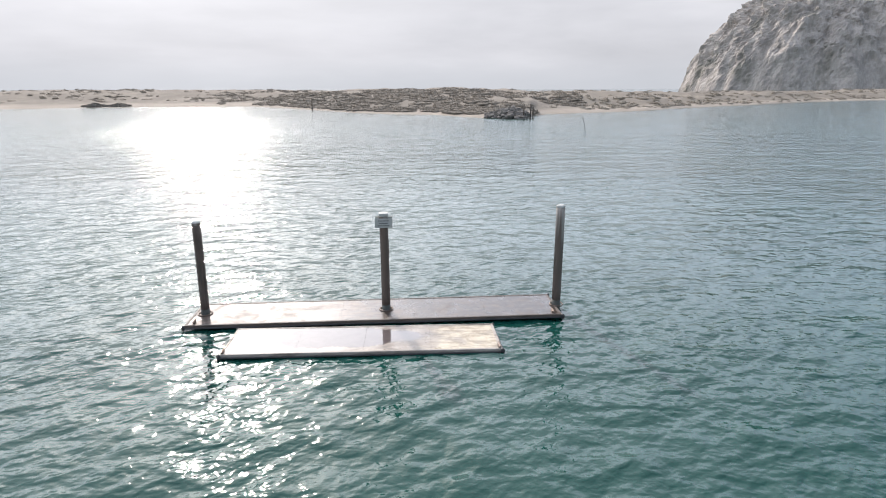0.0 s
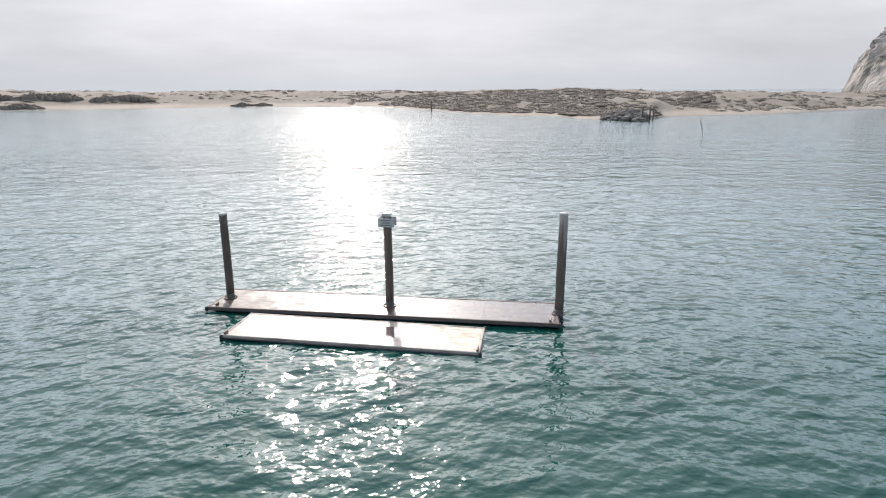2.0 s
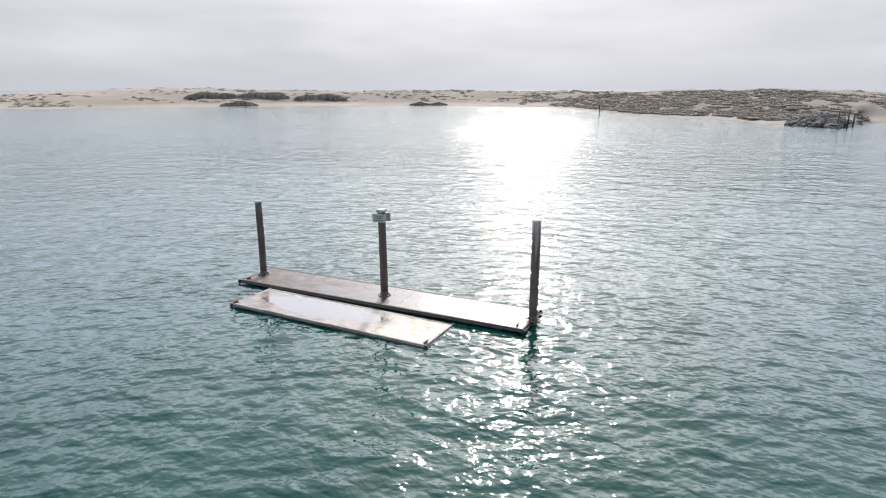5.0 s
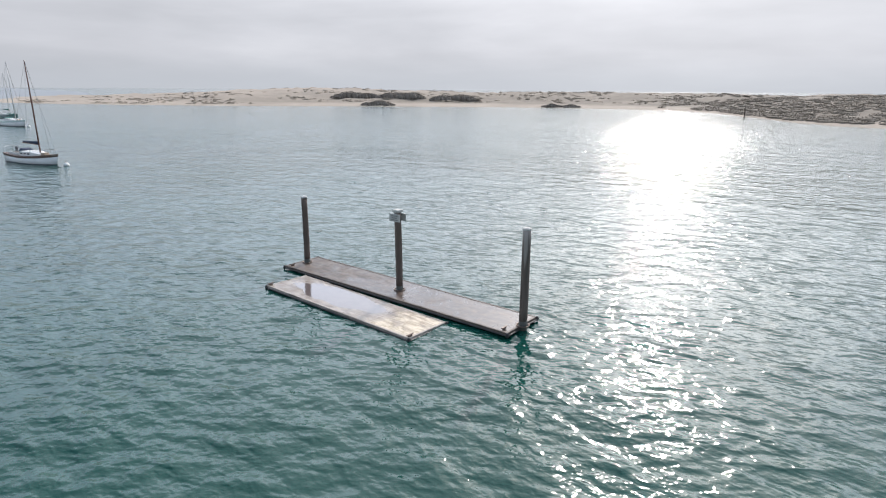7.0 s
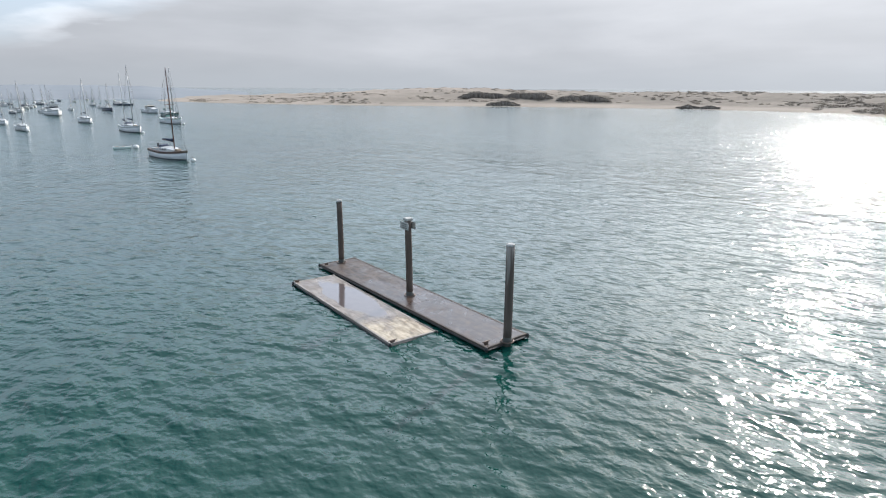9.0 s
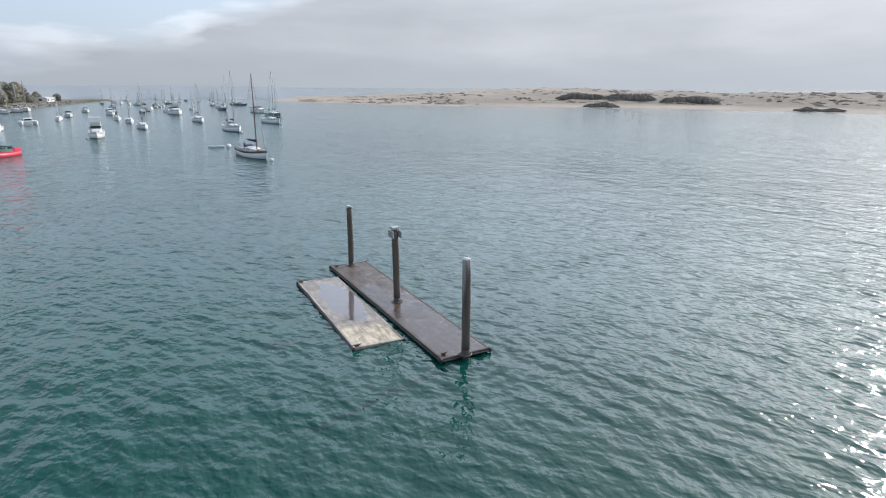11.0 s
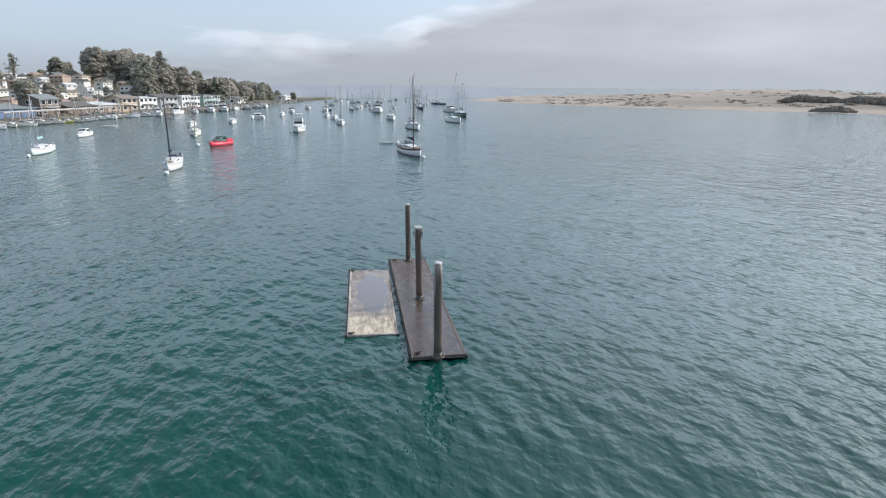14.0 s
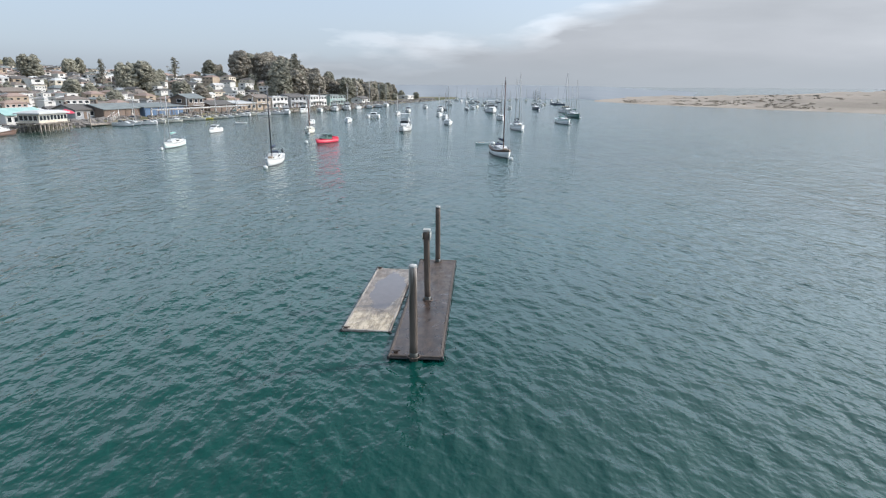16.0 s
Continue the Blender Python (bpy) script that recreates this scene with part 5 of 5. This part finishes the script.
# ---- boats ----
HULLS = {"white": material("white_hull", (0.56, 0.56, 0.545), (0.68, 0.68, 0.665), 0.35, 0.8, c3=(0.48, 0.47, 0.44)),
         "cream": material("cream_hull", (0.58, 0.55, 0.46), (0.68, 0.65, 0.56), 0.35, 0.8),
         "mint": material("mint_hull", (0.55, 0.64, 0.60), (0.64, 0.72, 0.68), 0.35, 0.8),
         "red": material("red_hull", (0.60, 0.022, 0.055), (0.72, 0.04, 0.085), 0.3, 0.8),
         "green": material("dark_green_hull", (0.03, 0.09, 0.075), (0.05, 0.13, 0.11), 0.35, 0.8),
         "navy": material("navy_hull", (0.025, 0.035, 0.06), (0.05, 0.06, 0.09), 0.35, 0.8),
         "brown": material("dark_brown_rail", (0.09, 0.055, 0.04), (0.16, 0.10, 0.075), 0.5, 2.0),
         "teak": material("teak_deck", (0.34, 0.26, 0.19), (0.46, 0.37, 0.28), 0.7, 2.0),
         "grey": material("grey_deck", (0.48, 0.48, 0.46), (0.58, 0.58, 0.56), 0.6, 1.5),
         "yellow": material("yellow_cover", (0.66, 0.55, 0.10), (0.74, 0.63, 0.15), 0.6, 1.5)}
COVERS = {"navy": material("navy_canvas", (0.02, 0.03, 0.06), (0.05, 0.065, 0.10), 0.85, 2.0), "green": material("green_canvas", (0.03, 0.12, 0.10), (0.06, 0.18, 0.15), 0.85, 2.0),
          "tan": material("tan_canvas", (0.42, 0.35, 0.26), (0.52, 0.45, 0.35), 0.85, 2.0), "teal": material("teal_canvas", (0.22, 0.40, 0.38), (0.30, 0.50, 0.47), 0.85, 2.0)}
ALLOY = material("mast_alloy", (0.42, 0.42, 0.42), (0.56, 0.56, 0.55), 0.45, 4.0, metal=0.3)
SPAR = material("varnished_spar", (0.11, 0.05, 0.035), (0.20, 0.09, 0.06), 0.4, 3.0, stretch=(1, 1, 0.2))
WIRE = material("rigging_wire", (0.20, 0.20, 0.20), (0.30, 0.30, 0.30), 0.4, 4.0, metal=0.5)
BUOYM = material("white_buoy", (0.66, 0.65, 0.62), (0.78, 0.77, 0.74), 0.5, 3.0)
BOOT = material("boot_stripe", (0.05, 0.05, 0.055), (0.09, 0.09, 0.10), 0.5, 2.0)


def hull_rings(L, B, F, low, high, transom=0.7, n=14):
    """Sections of a round hull from stern to bow between two heights given as parts of the freeboard; bow at +x."""
    rings = []
    for i in range(n + 1):
        u = i / n
        x = -L / 2 + L * u
        w = B / 2 * min(1.0, (transom + (1 - transom) * min(1, u * 2.4))) * (1 - max(0, (u - 0.45) / 0.55) ** 2.1)
        w = max(w, 0.02)
        sheer = F * (0.86 + 0.42 * (u - 0.4) ** 2 / 0.36)
        ring = []
        for side in (1, -1):
            hs = (low, (low + high) / 2, high) if side > 0 else (high, (low + high) / 2, low)
            for h in hs:
                z = h * sheer
                flare = 0.80 + 0.20 * max(0, min(1, (h + 0.35) / 1.35)) ** 0.7
                rake = 0.055 * L * h * max(0, u - 0.6) / 0.4
                ring.append((x + rake, side * w * flare, z))
        rings.append(ring)
    return rings


def deck_plate(L, B, F, transom=0.7, n=14, inset=0.97, drop=0.03):
    rings = hull_rings(L, B, F, -0.3, 1.0, transom, n)
    secs = []
    for r in rings:
        x, w, z = r[2][0], r[2][1] * inset, r[2][2]
        secs.append([(x, w, z - drop), (x, 0, z - drop + 0.05 * w), (x, -w, z - drop), (x, -w, z - drop - 0.08), (x, w, z - drop - 0.08)])
    return Geo().loft(secs)


def build_hull(ob, L, B, F, hull, stripe, deck, transom=0.7):
    part("hull", Geo().loft(hull_rings(L, B, F, -0.35, 0.78, transom)), HULLS[hull], ob, smooth=True)
    part("sheer_strake", Geo().loft(hull_rings(L, B * 1.012, F, 0.74, 1.0, transom)), HULLS[stripe], ob)
    part("boot_stripe", Geo().loft(hull_rings(L * 1.002, B * 1.01, F, -0.03, 0.09, transom)), BOOT, ob)
    part("deck", deck_plate(L, B, F, transom), HULLS[deck], ob)


def stay(ob, a, b, r=0.012, name="stay"):
    part(name, Geo().tube([a, b], r, 4), WIRE, ob)


def build_mast(ob, x, z0, top, mat, boom, cover, B, r=0.075):
    mast = part("mast", Geo().tube([(x, 0, z0 - 0.1), (x, 0, z0 + (top - z0) * 0.6), (x - 0.06, 0, top)], [r, r, r * 0.6], 8), mat, ob, smooth=True)
    zs = z0 + (top - z0) * 0.55
    part("spreader", Geo().tube([(x, -0.62, zs), (x, 0, zs + 0.03), (x, 0.62, zs)], 0.025, 5), mat, mast)
    for s in (-1, 1):
        part("shroud", Geo().tube([(x - 0.05, s * B * 0.44, z0 - 0.2), (x, s * 0.62, zs), (x, 0, top - 0.3)], 0.013, 4), WIRE, ob)
    if boom:
        zb = z0 + 0.75
        part("boom", Geo().tube([(x, 0, zb), (x - boom, 0, zb + 0.12)], 0.055, 6), mat, ob)
        secs = []
        for i in range(7):
            u = i / 6
            cx, k = x - 0.06 - (boom - 0.2) * u, 0.20 * (1 - 0.55 * u) + 0.02 * math.sin(i * 2.1)
            secs.append([(cx, k * 0.75 * math.cos(a), zb + 0.06 + 0.12 * u + k * 0.55 + k * math.sin(a)) for a in (6.283 * j / 8 for j in range(8))])
        part("sail_cover", Geo().loft(secs), COVERS[cover], ob, smooth=True)


def build_sailboat(label, x, y, heading, L, mast_top, hull="white", stripe="white", deck="grey", cover="navy", spar="alloy", mizzen=0.0, group="moored boats", buoy=True, clutter=0):
    L *= 0.92
    B, F = L * 0.30, L * 0.115
    ob = thing("sailboat", label, "sailboat", pose(x, y, 0, 0, 0, heading), group)
    build_hull(ob, L, B, F, hull, stripe, deck)
    mat = {"alloy": ALLOY, "wood": SPAR, "dark": BOOT}[spar]
    cab = []
    for u, w, h in ((-0.16, 0.30, 0.30), (-0.13, 0.33, 0.42), (0.10, 0.31, 0.40), (0.22, 0.20, 0.22)):
        cx, hw, z = L * u, B * w, F * 0.9
        cab.append([(cx, hw, z - 0.1), (cx, hw * 0.9, z + h), (cx, 0, z + h + 0.07), (cx, -hw * 0.9, z + h), (cx, -hw, z - 0.1)])
    cabin = part("cabin", Geo().loft(cab), HULLS["white" if hull != "cream" else "cream"], ob)
    for i in range(3):
        for s in (-1, 1):
            part("porthole", Geo().box((L * (-0.09 + 0.075 * i), s * B * 0.312, F * 0.9 + 0.21), (0.34, 0.06, 0.14), 0.015), GLASS, cabin)
    cz = F * 0.9
    part("cockpit_coaming", Geo().box((-L * 0.29, B * 0.25, cz + 0.12), (L * 0.22, 0.10, 0.26), 0.02).box((-L * 0.29, -B * 0.25, cz + 0.12), (L * 0.22, 0.10, 0.26), 0.02), HULLS["white"], ob)
    build_mast(ob, L * 0.17, cz + 0.42, mast_top, mat, L * 0.36, cover, B)
    stay(ob, (L * 0.52, 0, F * 1.15), (L * 0.17, 0, mast_top - 0.15), 0.03 if spar == "alloy" else 0.014, "forestay")
    stay(ob, (-L * 0.49, 0, F), (L * 0.17, 0, mast_top - 0.05), 0.012, "backstay")
    if mizzen:
        build_mast(ob, -L * 0.34, cz + 0.1, mizzen, mat, L * 0.2, cover, B, 0.055)
    for end, k in ((1, 0.40), (-1, -0.46)):
        rail = Geo()
        pts = [(L * k, B * (0.16 if end > 0 else 0.33), F * 1.05), (L * k, B * (0.16 if end > 0 else 0.33), F * 1.05 + 0.6), (L * (k + 0.09 * end), 0, F * 1.08 + 0.65), (L * k, -B * (0.16 if end > 0 else 0.33), F * 1.05 + 0.6), (L * k, -B * (0.16 if end > 0 else 0.33), F * 1.05)]
        part("pulpit" if end > 0 else "pushpit", rail.tube(pts, 0.018, 5), ALLOY, ob)
    for s in (-1, 1):
        for i in range(4):
            part("stanchion", Geo().tube([(L * (-0.3 + 0.17 * i), s * B * 0.46, F * 0.85), (L * (-0.3 + 0.17 * i), s * B * 0.46, F * 0.85 + 0.65)], 0.014, 5), ALLOY, ob)
        part("lifeline", Geo().tube([(-L * 0.44, s * B * 0.36, F + 0.6), (-L * 0.3, s * B * 0.46, F * 0.85 + 0.63), (L * 0.2, s * B * 0.46, F * 0.85 + 0.63), (L * 0.41, s * B * 0.16, F * 1.05 + 0.58)], 0.008, 4), WIRE, ob)
    if clutter:
        part("dodger", Geo().loft([[(-L * 0.17, B * 0.28, cz + 0.2), (-L * 0.17, B * 0.20, cz + 0.72), (-L * 0.17, -B * 0.20, cz + 0.72), (-L * 0.17, -B * 0.28, cz + 0.2)], [(-L * 0.10, B * 0.28, cz + 0.3), (-L * 0.12, B * 0.18, cz + 0.62), (-L * 0.12, -B * 0.18, cz + 0.62), (-L * 0.10, -B * 0.28, cz + 0.3)]]), COVERS[cover], ob)
        part("outboard_motor", Geo().box((-L * 0.49, B * 0.22, F + 0.35), (0.25, 0.22, 0.5), 0.05), BOOT, ob)
        part("deck_box", Geo().box((L * 0.27, 0, F + 0.12), (0.7, 0.5, 0.3), 0.03), HULLS["teak"], ob)
    if buoy:
        a = radians(heading)
        d = L / 2 + 1.6
        mooring_buoy(x + d * math.cos(a), y + d * math.sin(a), 0.29)
    return ob


def mooring_buoy(x, y, r):
    rings = []
    for i in range(1, 8):
        a = math.pi * i / 8
        rings.append([(r * math.sin(a) * math.cos(b), r * math.sin(a) * math.sin(b), 0.10 - r * 0.9 * math.cos(a)) for b in (6.283 * j / 14 for j in range(14))])
    ob = thing("mooring_buoy", "round white mooring buoy floating on the water", "buoy", pose(x, y, 0.02), "mooring buoys")
    part("float", Geo().loft(rings), BUOYM, ob, smooth=True)
    part("ring", Geo().tube([(0.09 * math.cos(6.283 * j / 10), 0, 0.12 + r + 0.06 + 0.09 * math.sin(6.283 * j / 10)) for j in range(11)], 0.018, 5), STEEL, ob)


def build_motorboat(label, x, y, heading, L, hull="white", deck="grey", bridge=False, roof="white", house_paint="white", stripe=None, group="moored boats", canopy=True, free=0.12):
    L *= 0.92
    B, F = L * 0.34, L * free
    ob = thing("motorboat", label, "motorboat", pose(x, y, 0, 0, 0, heading), group)
    build_hull(ob, L, B, F, hull, stripe or hull, deck, 0.9)
    z = F * 0.92
    c = []
    q = min(1.0, L / 8.5)
    for u, w, h in ((-0.18, 0.36, 1.15), (0.02, 0.36, 1.2), (0.12, 0.33, 0.75), (0.30, 0.22, 0.35)):
        cx = L * u
        c.append([(cx, B * w, z - 0.1), (cx, B * w * 0.9, z + h * q), (cx, -B * w * 0.9, z + h * q), (cx, -B * w, z - 0.1)])
    house = part("wheelhouse", Geo().loft(c), HULLS[house_paint], ob)
    wz = z + 0.78 * q
    for s in (-1, 1):
        for i in range(3):
            part("side_window", Geo().box((L * (-0.145 + 0.065 * i), s * B * 0.342, wz), (L * 0.052, 0.06, 0.46 * q), 0.02), GLASS, house)
    part("windscreen", Geo().loft([[(L * 0.03, B * 0.30, z + 1.16 * q), (L * 0.03, -B * 0.30, z + 1.16 * q), (L * 0.02, -B * 0.30, z + 1.10 * q), (L * 0.02, B * 0.30, z + 1.10 * q)],
                                   [(L * 0.125, B * 0.29, z + 0.80 * q), (L * 0.125, -B * 0.29, z + 0.80 * q), (L * 0.11, -B * 0.29, z + 0.74 * q), (L * 0.11, B * 0.29, z + 0.74 * q)]]), GLASS, house)
    part("aft_window", Geo().box((-L * 0.182, 0, wz), (0.06, B * 0.5, 0.5 * q), 0.02), GLASS, house)
    part("roof", Geo().box((-L * 0.08, 0, z + 1.26 * q), (L * 0.27, B * 0.76, 0.10), 0.03), HULLS[roof] if roof in HULLS else COVERS[roof], ob)
    if bridge:
        part("flybridge", Geo().loft([[(-L * 0.18, B * 0.32, z + 1.31 * q), (L * 0.04, B * 0.3, z + 1.31 * q), (L * 0.04, -B * 0.3, z + 1.31 * q), (-L * 0.18, -B * 0.32, z + 1.31 * q)], [(-L * 0.18, B * 0.34, z + 1.85 * q), (L * 0.06, B * 0.28, z + 1.95 * q), (L * 0.06, -B * 0.28, z + 1.95 * q), (-L * 0.18, -B * 0.34, z + 1.85 * q)]]), HULLS["white"], ob)
        for s in (-1, 1):
            for u in (-0.16, 0.0):
                part("canopy_post", Geo().tube([(L * u, s * B * 0.28, z + 1.8 * q), (L * u, s * B * 0.28, z + 2.75 * q)], 0.025, 5), ALLOY, ob)
        part("canopy", Geo().box((-L * 0.08, 0, z + 2.8 * q), (L * 0.24, B * 0.66, 0.09), 0.03), COVERS["navy"] if canopy == "navy" else HULLS["white"], ob)
    part("bow_rail", Geo().tube([(L * 0.1, B * 0.42, F + 0.55), (L * 0.32, B * 0.27, F * 1.1 + 0.6), (L * 0.47, 0, F * 1.2 + 0.65), (L * 0.32, -B * 0.27, F * 1.1 + 0.6), (L * 0.1, -B * 0.42, F + 0.55)], 0.02, 5), ALLOY, ob)
    for s in (-1, 1):
        for u, w in ((0.1, 0.42), (0.22, 0.36), (0.32, 0.27)):
            part("rail_post", Geo().tube([(L * u, s * B * w, F * 0.95), (L * u, s * B * w, F + 0.58)], 0.016, 5), ALLOY, ob)
        part("cockpit_side", Geo().box((-L * 0.32, s * B * 0.42, z + 0.12), (L * 0.26, 0.09, 0.32), 0.02), HULLS[hull], ob)
    part("transom_rail", Geo().box((-L * 0.475, 0, z + 0.1), (0.09, B * 0.78, 0.3), 0.02), HULLS[hull], ob)
    part("antenna", Geo().tube([(-L * 0.1, B * 0.2, z + 1.3 * q), (-L * 0.13, B * 0.2, z + 3.2)], 0.014, 4), WIRE, ob)
    return ob


def build_catamaran(label, x, y, heading, L):
    ob = thing("catamaran", label, "catamaran", pose(x, y, 0, 0, 0, heading), "moored boats")
    for s in (-1, 1):
        g = Geo().loft([[(px, py + s * L * 0.24, pz) for px, py, pz in r] for r in hull_rings(L, L * 0.17, L * 0.12, -0.35, 1.0, 0.7)])
        part("hull", g, HULLS["white"], ob, smooth=True)
    part("bridge_deck", Geo().box((-L * 0.08, 0, L * 0.11), (L * 0.5, L * 0.44, 0.22), 0.04), HULLS["white"], ob)
    part("cabin", Geo().loft([[(-L * 0.3, L * 0.18, L * 0.12), (L * 0.12, L * 0.16, L * 0.12), (L * 0.12, -L * 0.16, L * 0.12), (-L * 0.3, -L * 0.18, L * 0.12)], [(-L * 0.28, L * 0.15, L * 0.24), (L * 0.02, L * 0.13, L * 0.24), (L * 0.02, -L * 0.13, L * 0.24), (-L * 0.28, -L * 0.15, L * 0.24)]]), HULLS["white"], ob)
    part("windscreen", Geo().box((L * 0.085, 0, L * 0.18), (0.12, L * 0.24, 0.4), 0.02), GLASS, ob)
    part("side_window", Geo().box((-L * 0.12, L * 0.168, L * 0.185), (L * 0.2, 0.1, 0.35), 0.02), GLASS, ob)
    part("side_window", Geo().box((-L * 0.12, -L * 0.168, L * 0.185), (L * 0.2, 0.1, 0.35), 0.02), GLASS, ob)
    return ob


def build_skiff(label, x, y, heading, L, hull="white", group="moored boats", name="skiff"):
    ob = thing(name, label, "small boat", pose(x, y, 0, 0, 0, heading), group)
    B, F = L * 0.36, L * 0.12
    part("hull", Geo().loft(hull_rings(L, B, F, -0.35, 1.0, 0.85)), HULLS[hull], ob, smooth=True)
    part("inner_floor", deck_plate(L, B, F, 0.85, 14, 0.88, -0.015), HULLS["grey"], ob)
    for u in (-0.25, 0.05):
        part("thwart", Geo().box((L * u, 0, F + 0.06), (0.28, B * 0.8, 0.06), 0.01), HULLS["teak"], ob)
    if L > 3:
        part("outboard_motor", Geo().box((-L * 0.51, 0, F + 0.2), (0.3, 0.28, 0.6), 0.06), BOOT, ob)
    return ob


# the nearest sloop and its dinghy
build_sailboat("white sloop with a dark brown rail and varnished mast", -59.5, 5.2, 12, 9.0, 10.7, "white", "brown", "teak", "navy", "wood", clutter=1)
build_skiff("low grey dinghy floating by a mooring", -75, 2.6, 80, 2.3, "mint", name="dinghy")
mooring_buoy(-75, 4.4, 0.42)
build_sailboat("white ketch with two tall alloy masts", -110, 10.6, 6, 10.5, 12.4, mizzen=11.3, cover="navy", clutter=1)
build_sailboat("pale green-trimmed sloop with bare masts", -134, 24.0, 8, 11, 12.9, "white", "mint", "grey", "green", clutter=1)
build_sailboat("dark green yawl with a grey mast", -165, 31.5, 8, 11, 11.4, "green", "green", "teak", "green", mizzen=9.6)
build_sailboat("white double-masted sailboat on a mooring", -149, 8.0, 4, 9.8, 10.4, mizzen=7.0)
build_motorboat("large white motor yacht with a flybridge", -196, 6.0, 5, 13, bridge=True)
build_sailboat("dark-hulled sailboat with a thin mast", -224, 25, 6, 10, 9.6, "navy", "navy")
build_motorboat("low dark motorboat far out", -285, 42, 70, 6.5, "navy")
build_motorboat("white motorboat on a mooring", -198, 33.5, 12, 10, roof="tan")
build_sailboat("small white sloop with a tall pale mast", -126, -6.0, 6, 8.2, 9.6)
build_sailboat("small white sloop with a blue sail cover", -151, -8.2, 4, 7.6, 7.6)
build_sailboat("small white sloop with a short mast", -165, -11.0, 4, 7.2, 7.2, "white")
build_motorboat("small white cabin boat", -200, -13, 8, 8)
build_motorboat("white cabin cruiser with a flybridge and dark windows", -103.5, -14.2, 2, 8.8, bridge=True, canopy="white")
mooring_buoy(-100, -15.6, 0.3)
build_catamaran("white catamaran with a low cabin", -153, -30, 10, 6.2)
build_sailboat("small sloop with a dark cover", -170, -25, 5, 7.0, 6.4)
build_motorboat("small white launch with a blue canopy", -190, -24, 10, 7, roof="navy")
build_motorboat("small white launch with an open stern", -226, -21, 10, 7)
build_sailboat("white sloop with a pale green cover and a white mast", -65, -46.0, 8, 7.6, 7.8, "mint", "white", "grey", "teal")
build_motorboat("small white fishing launch with an open stern", -93, -52, 4, 5.8)
build_skiff("small white boat with a canopy by the docks", -119, -57, 100, 2.8)
build_sailboat("white sloop with a dark mast and grey coachroof", -47.3, -23.7, 8, 7.6, 9.4, "white", "white", "grey", "navy", "dark", clutter=1)
build_sailboat("cream ketch with varnished masts", -95.5, -33.0, 14, 7.8, 7.6, "cream", "cream", "teak", "tan", "wood", mizzen=6.6)
build_sailboat("small white sloop behind the ketch", -121, -40, 10, 7.4, 6.8)
build_motorboat("bright red lobster boat with a dark cuddy", -74.2, -24.0, -25, 5.3, "red", "grey", roof="green", house_paint="green", stripe="red", free=0.15)
mooring_buoy(-73.2, -27.2, 0.36)
build_sailboat("white sloop with a tall mast near the motels", -132, -33, 10, 7.5, 9.8)

# far moorings
rb = random.Random(91)
for i in range(44):
    x = rb.uniform(-410, -205)
    y = rb.uniform(-24, 46) * (-x / 320)
    if i % 5 < 3:
        build_sailboat("far moored sailboat with a bare mast", x, y, rb.uniform(-5, 18), rb.uniform(4.6, 6.6), rb.uniform(6, 9), rb.choice(("white", "white", "navy", "cream")), "white", "grey", rb.choice(("navy", "green", "tan")), group="far moored boats", buoy=False)
    else:
        build_motorboat("far moored white motorboat", x, y, rb.uniform(-10, 40), rb.uniform(4, 6.2), rb.choice(("white", "white", "navy")), bridge=rb.random() < 0.4, group="far moored boats")

# boats along the docks
for i in range(20):
    s = S0 + 38 + 3.3 * i
    x, y, z = town_at(s, -7.0 - rb.uniform(0, 2))
    if i % 3 == 1:
        build_sailboat("white sailboat tied up at the dock", x, y, rb.uniform(40, 80), rb.uniform(5.2, 6.6), rb.uniform(6.0, 8.0), rb.choice(("white", "cream")), group="boats at the docks", buoy=False, cover=rb.choice(("navy", "tan", "teal")))
    else:
        build_motorboat("small motorboat tied up at the dock", x, y, rb.uniform(30, 100), rb.uniform(4.2, 6.0), "yellow" if i == 9 else rb.choice(("white", "white", "cream")), roof=rb.choice(("white", "navy", "tan")), group="boats at the docks")
for i in range(9):
    s = S0 + 104 + 9.5 * i
    x, y, z = town_at(s, -10)
    if i in (0, 1, 3, 4):
        build_motorboat("large white motor yacht at the motel dock", x, y, rb.uniform(0, 30), rb.uniform(8, 10.5), bridge=True, group="boats at the docks")
    else:
        build_sailboat("white sailboat tied up at the motel dock", x, y, rb.uniform(0, 40), rb.uniform(8, 10), rb.uniform(8.5, 11.5), group="boats at the docks", buoy=False)
build_motorboat("dark working boat beside the restaurant", -78.5, -86.5, 170, 8, "brown", bridge=False, group="boats at the docks")
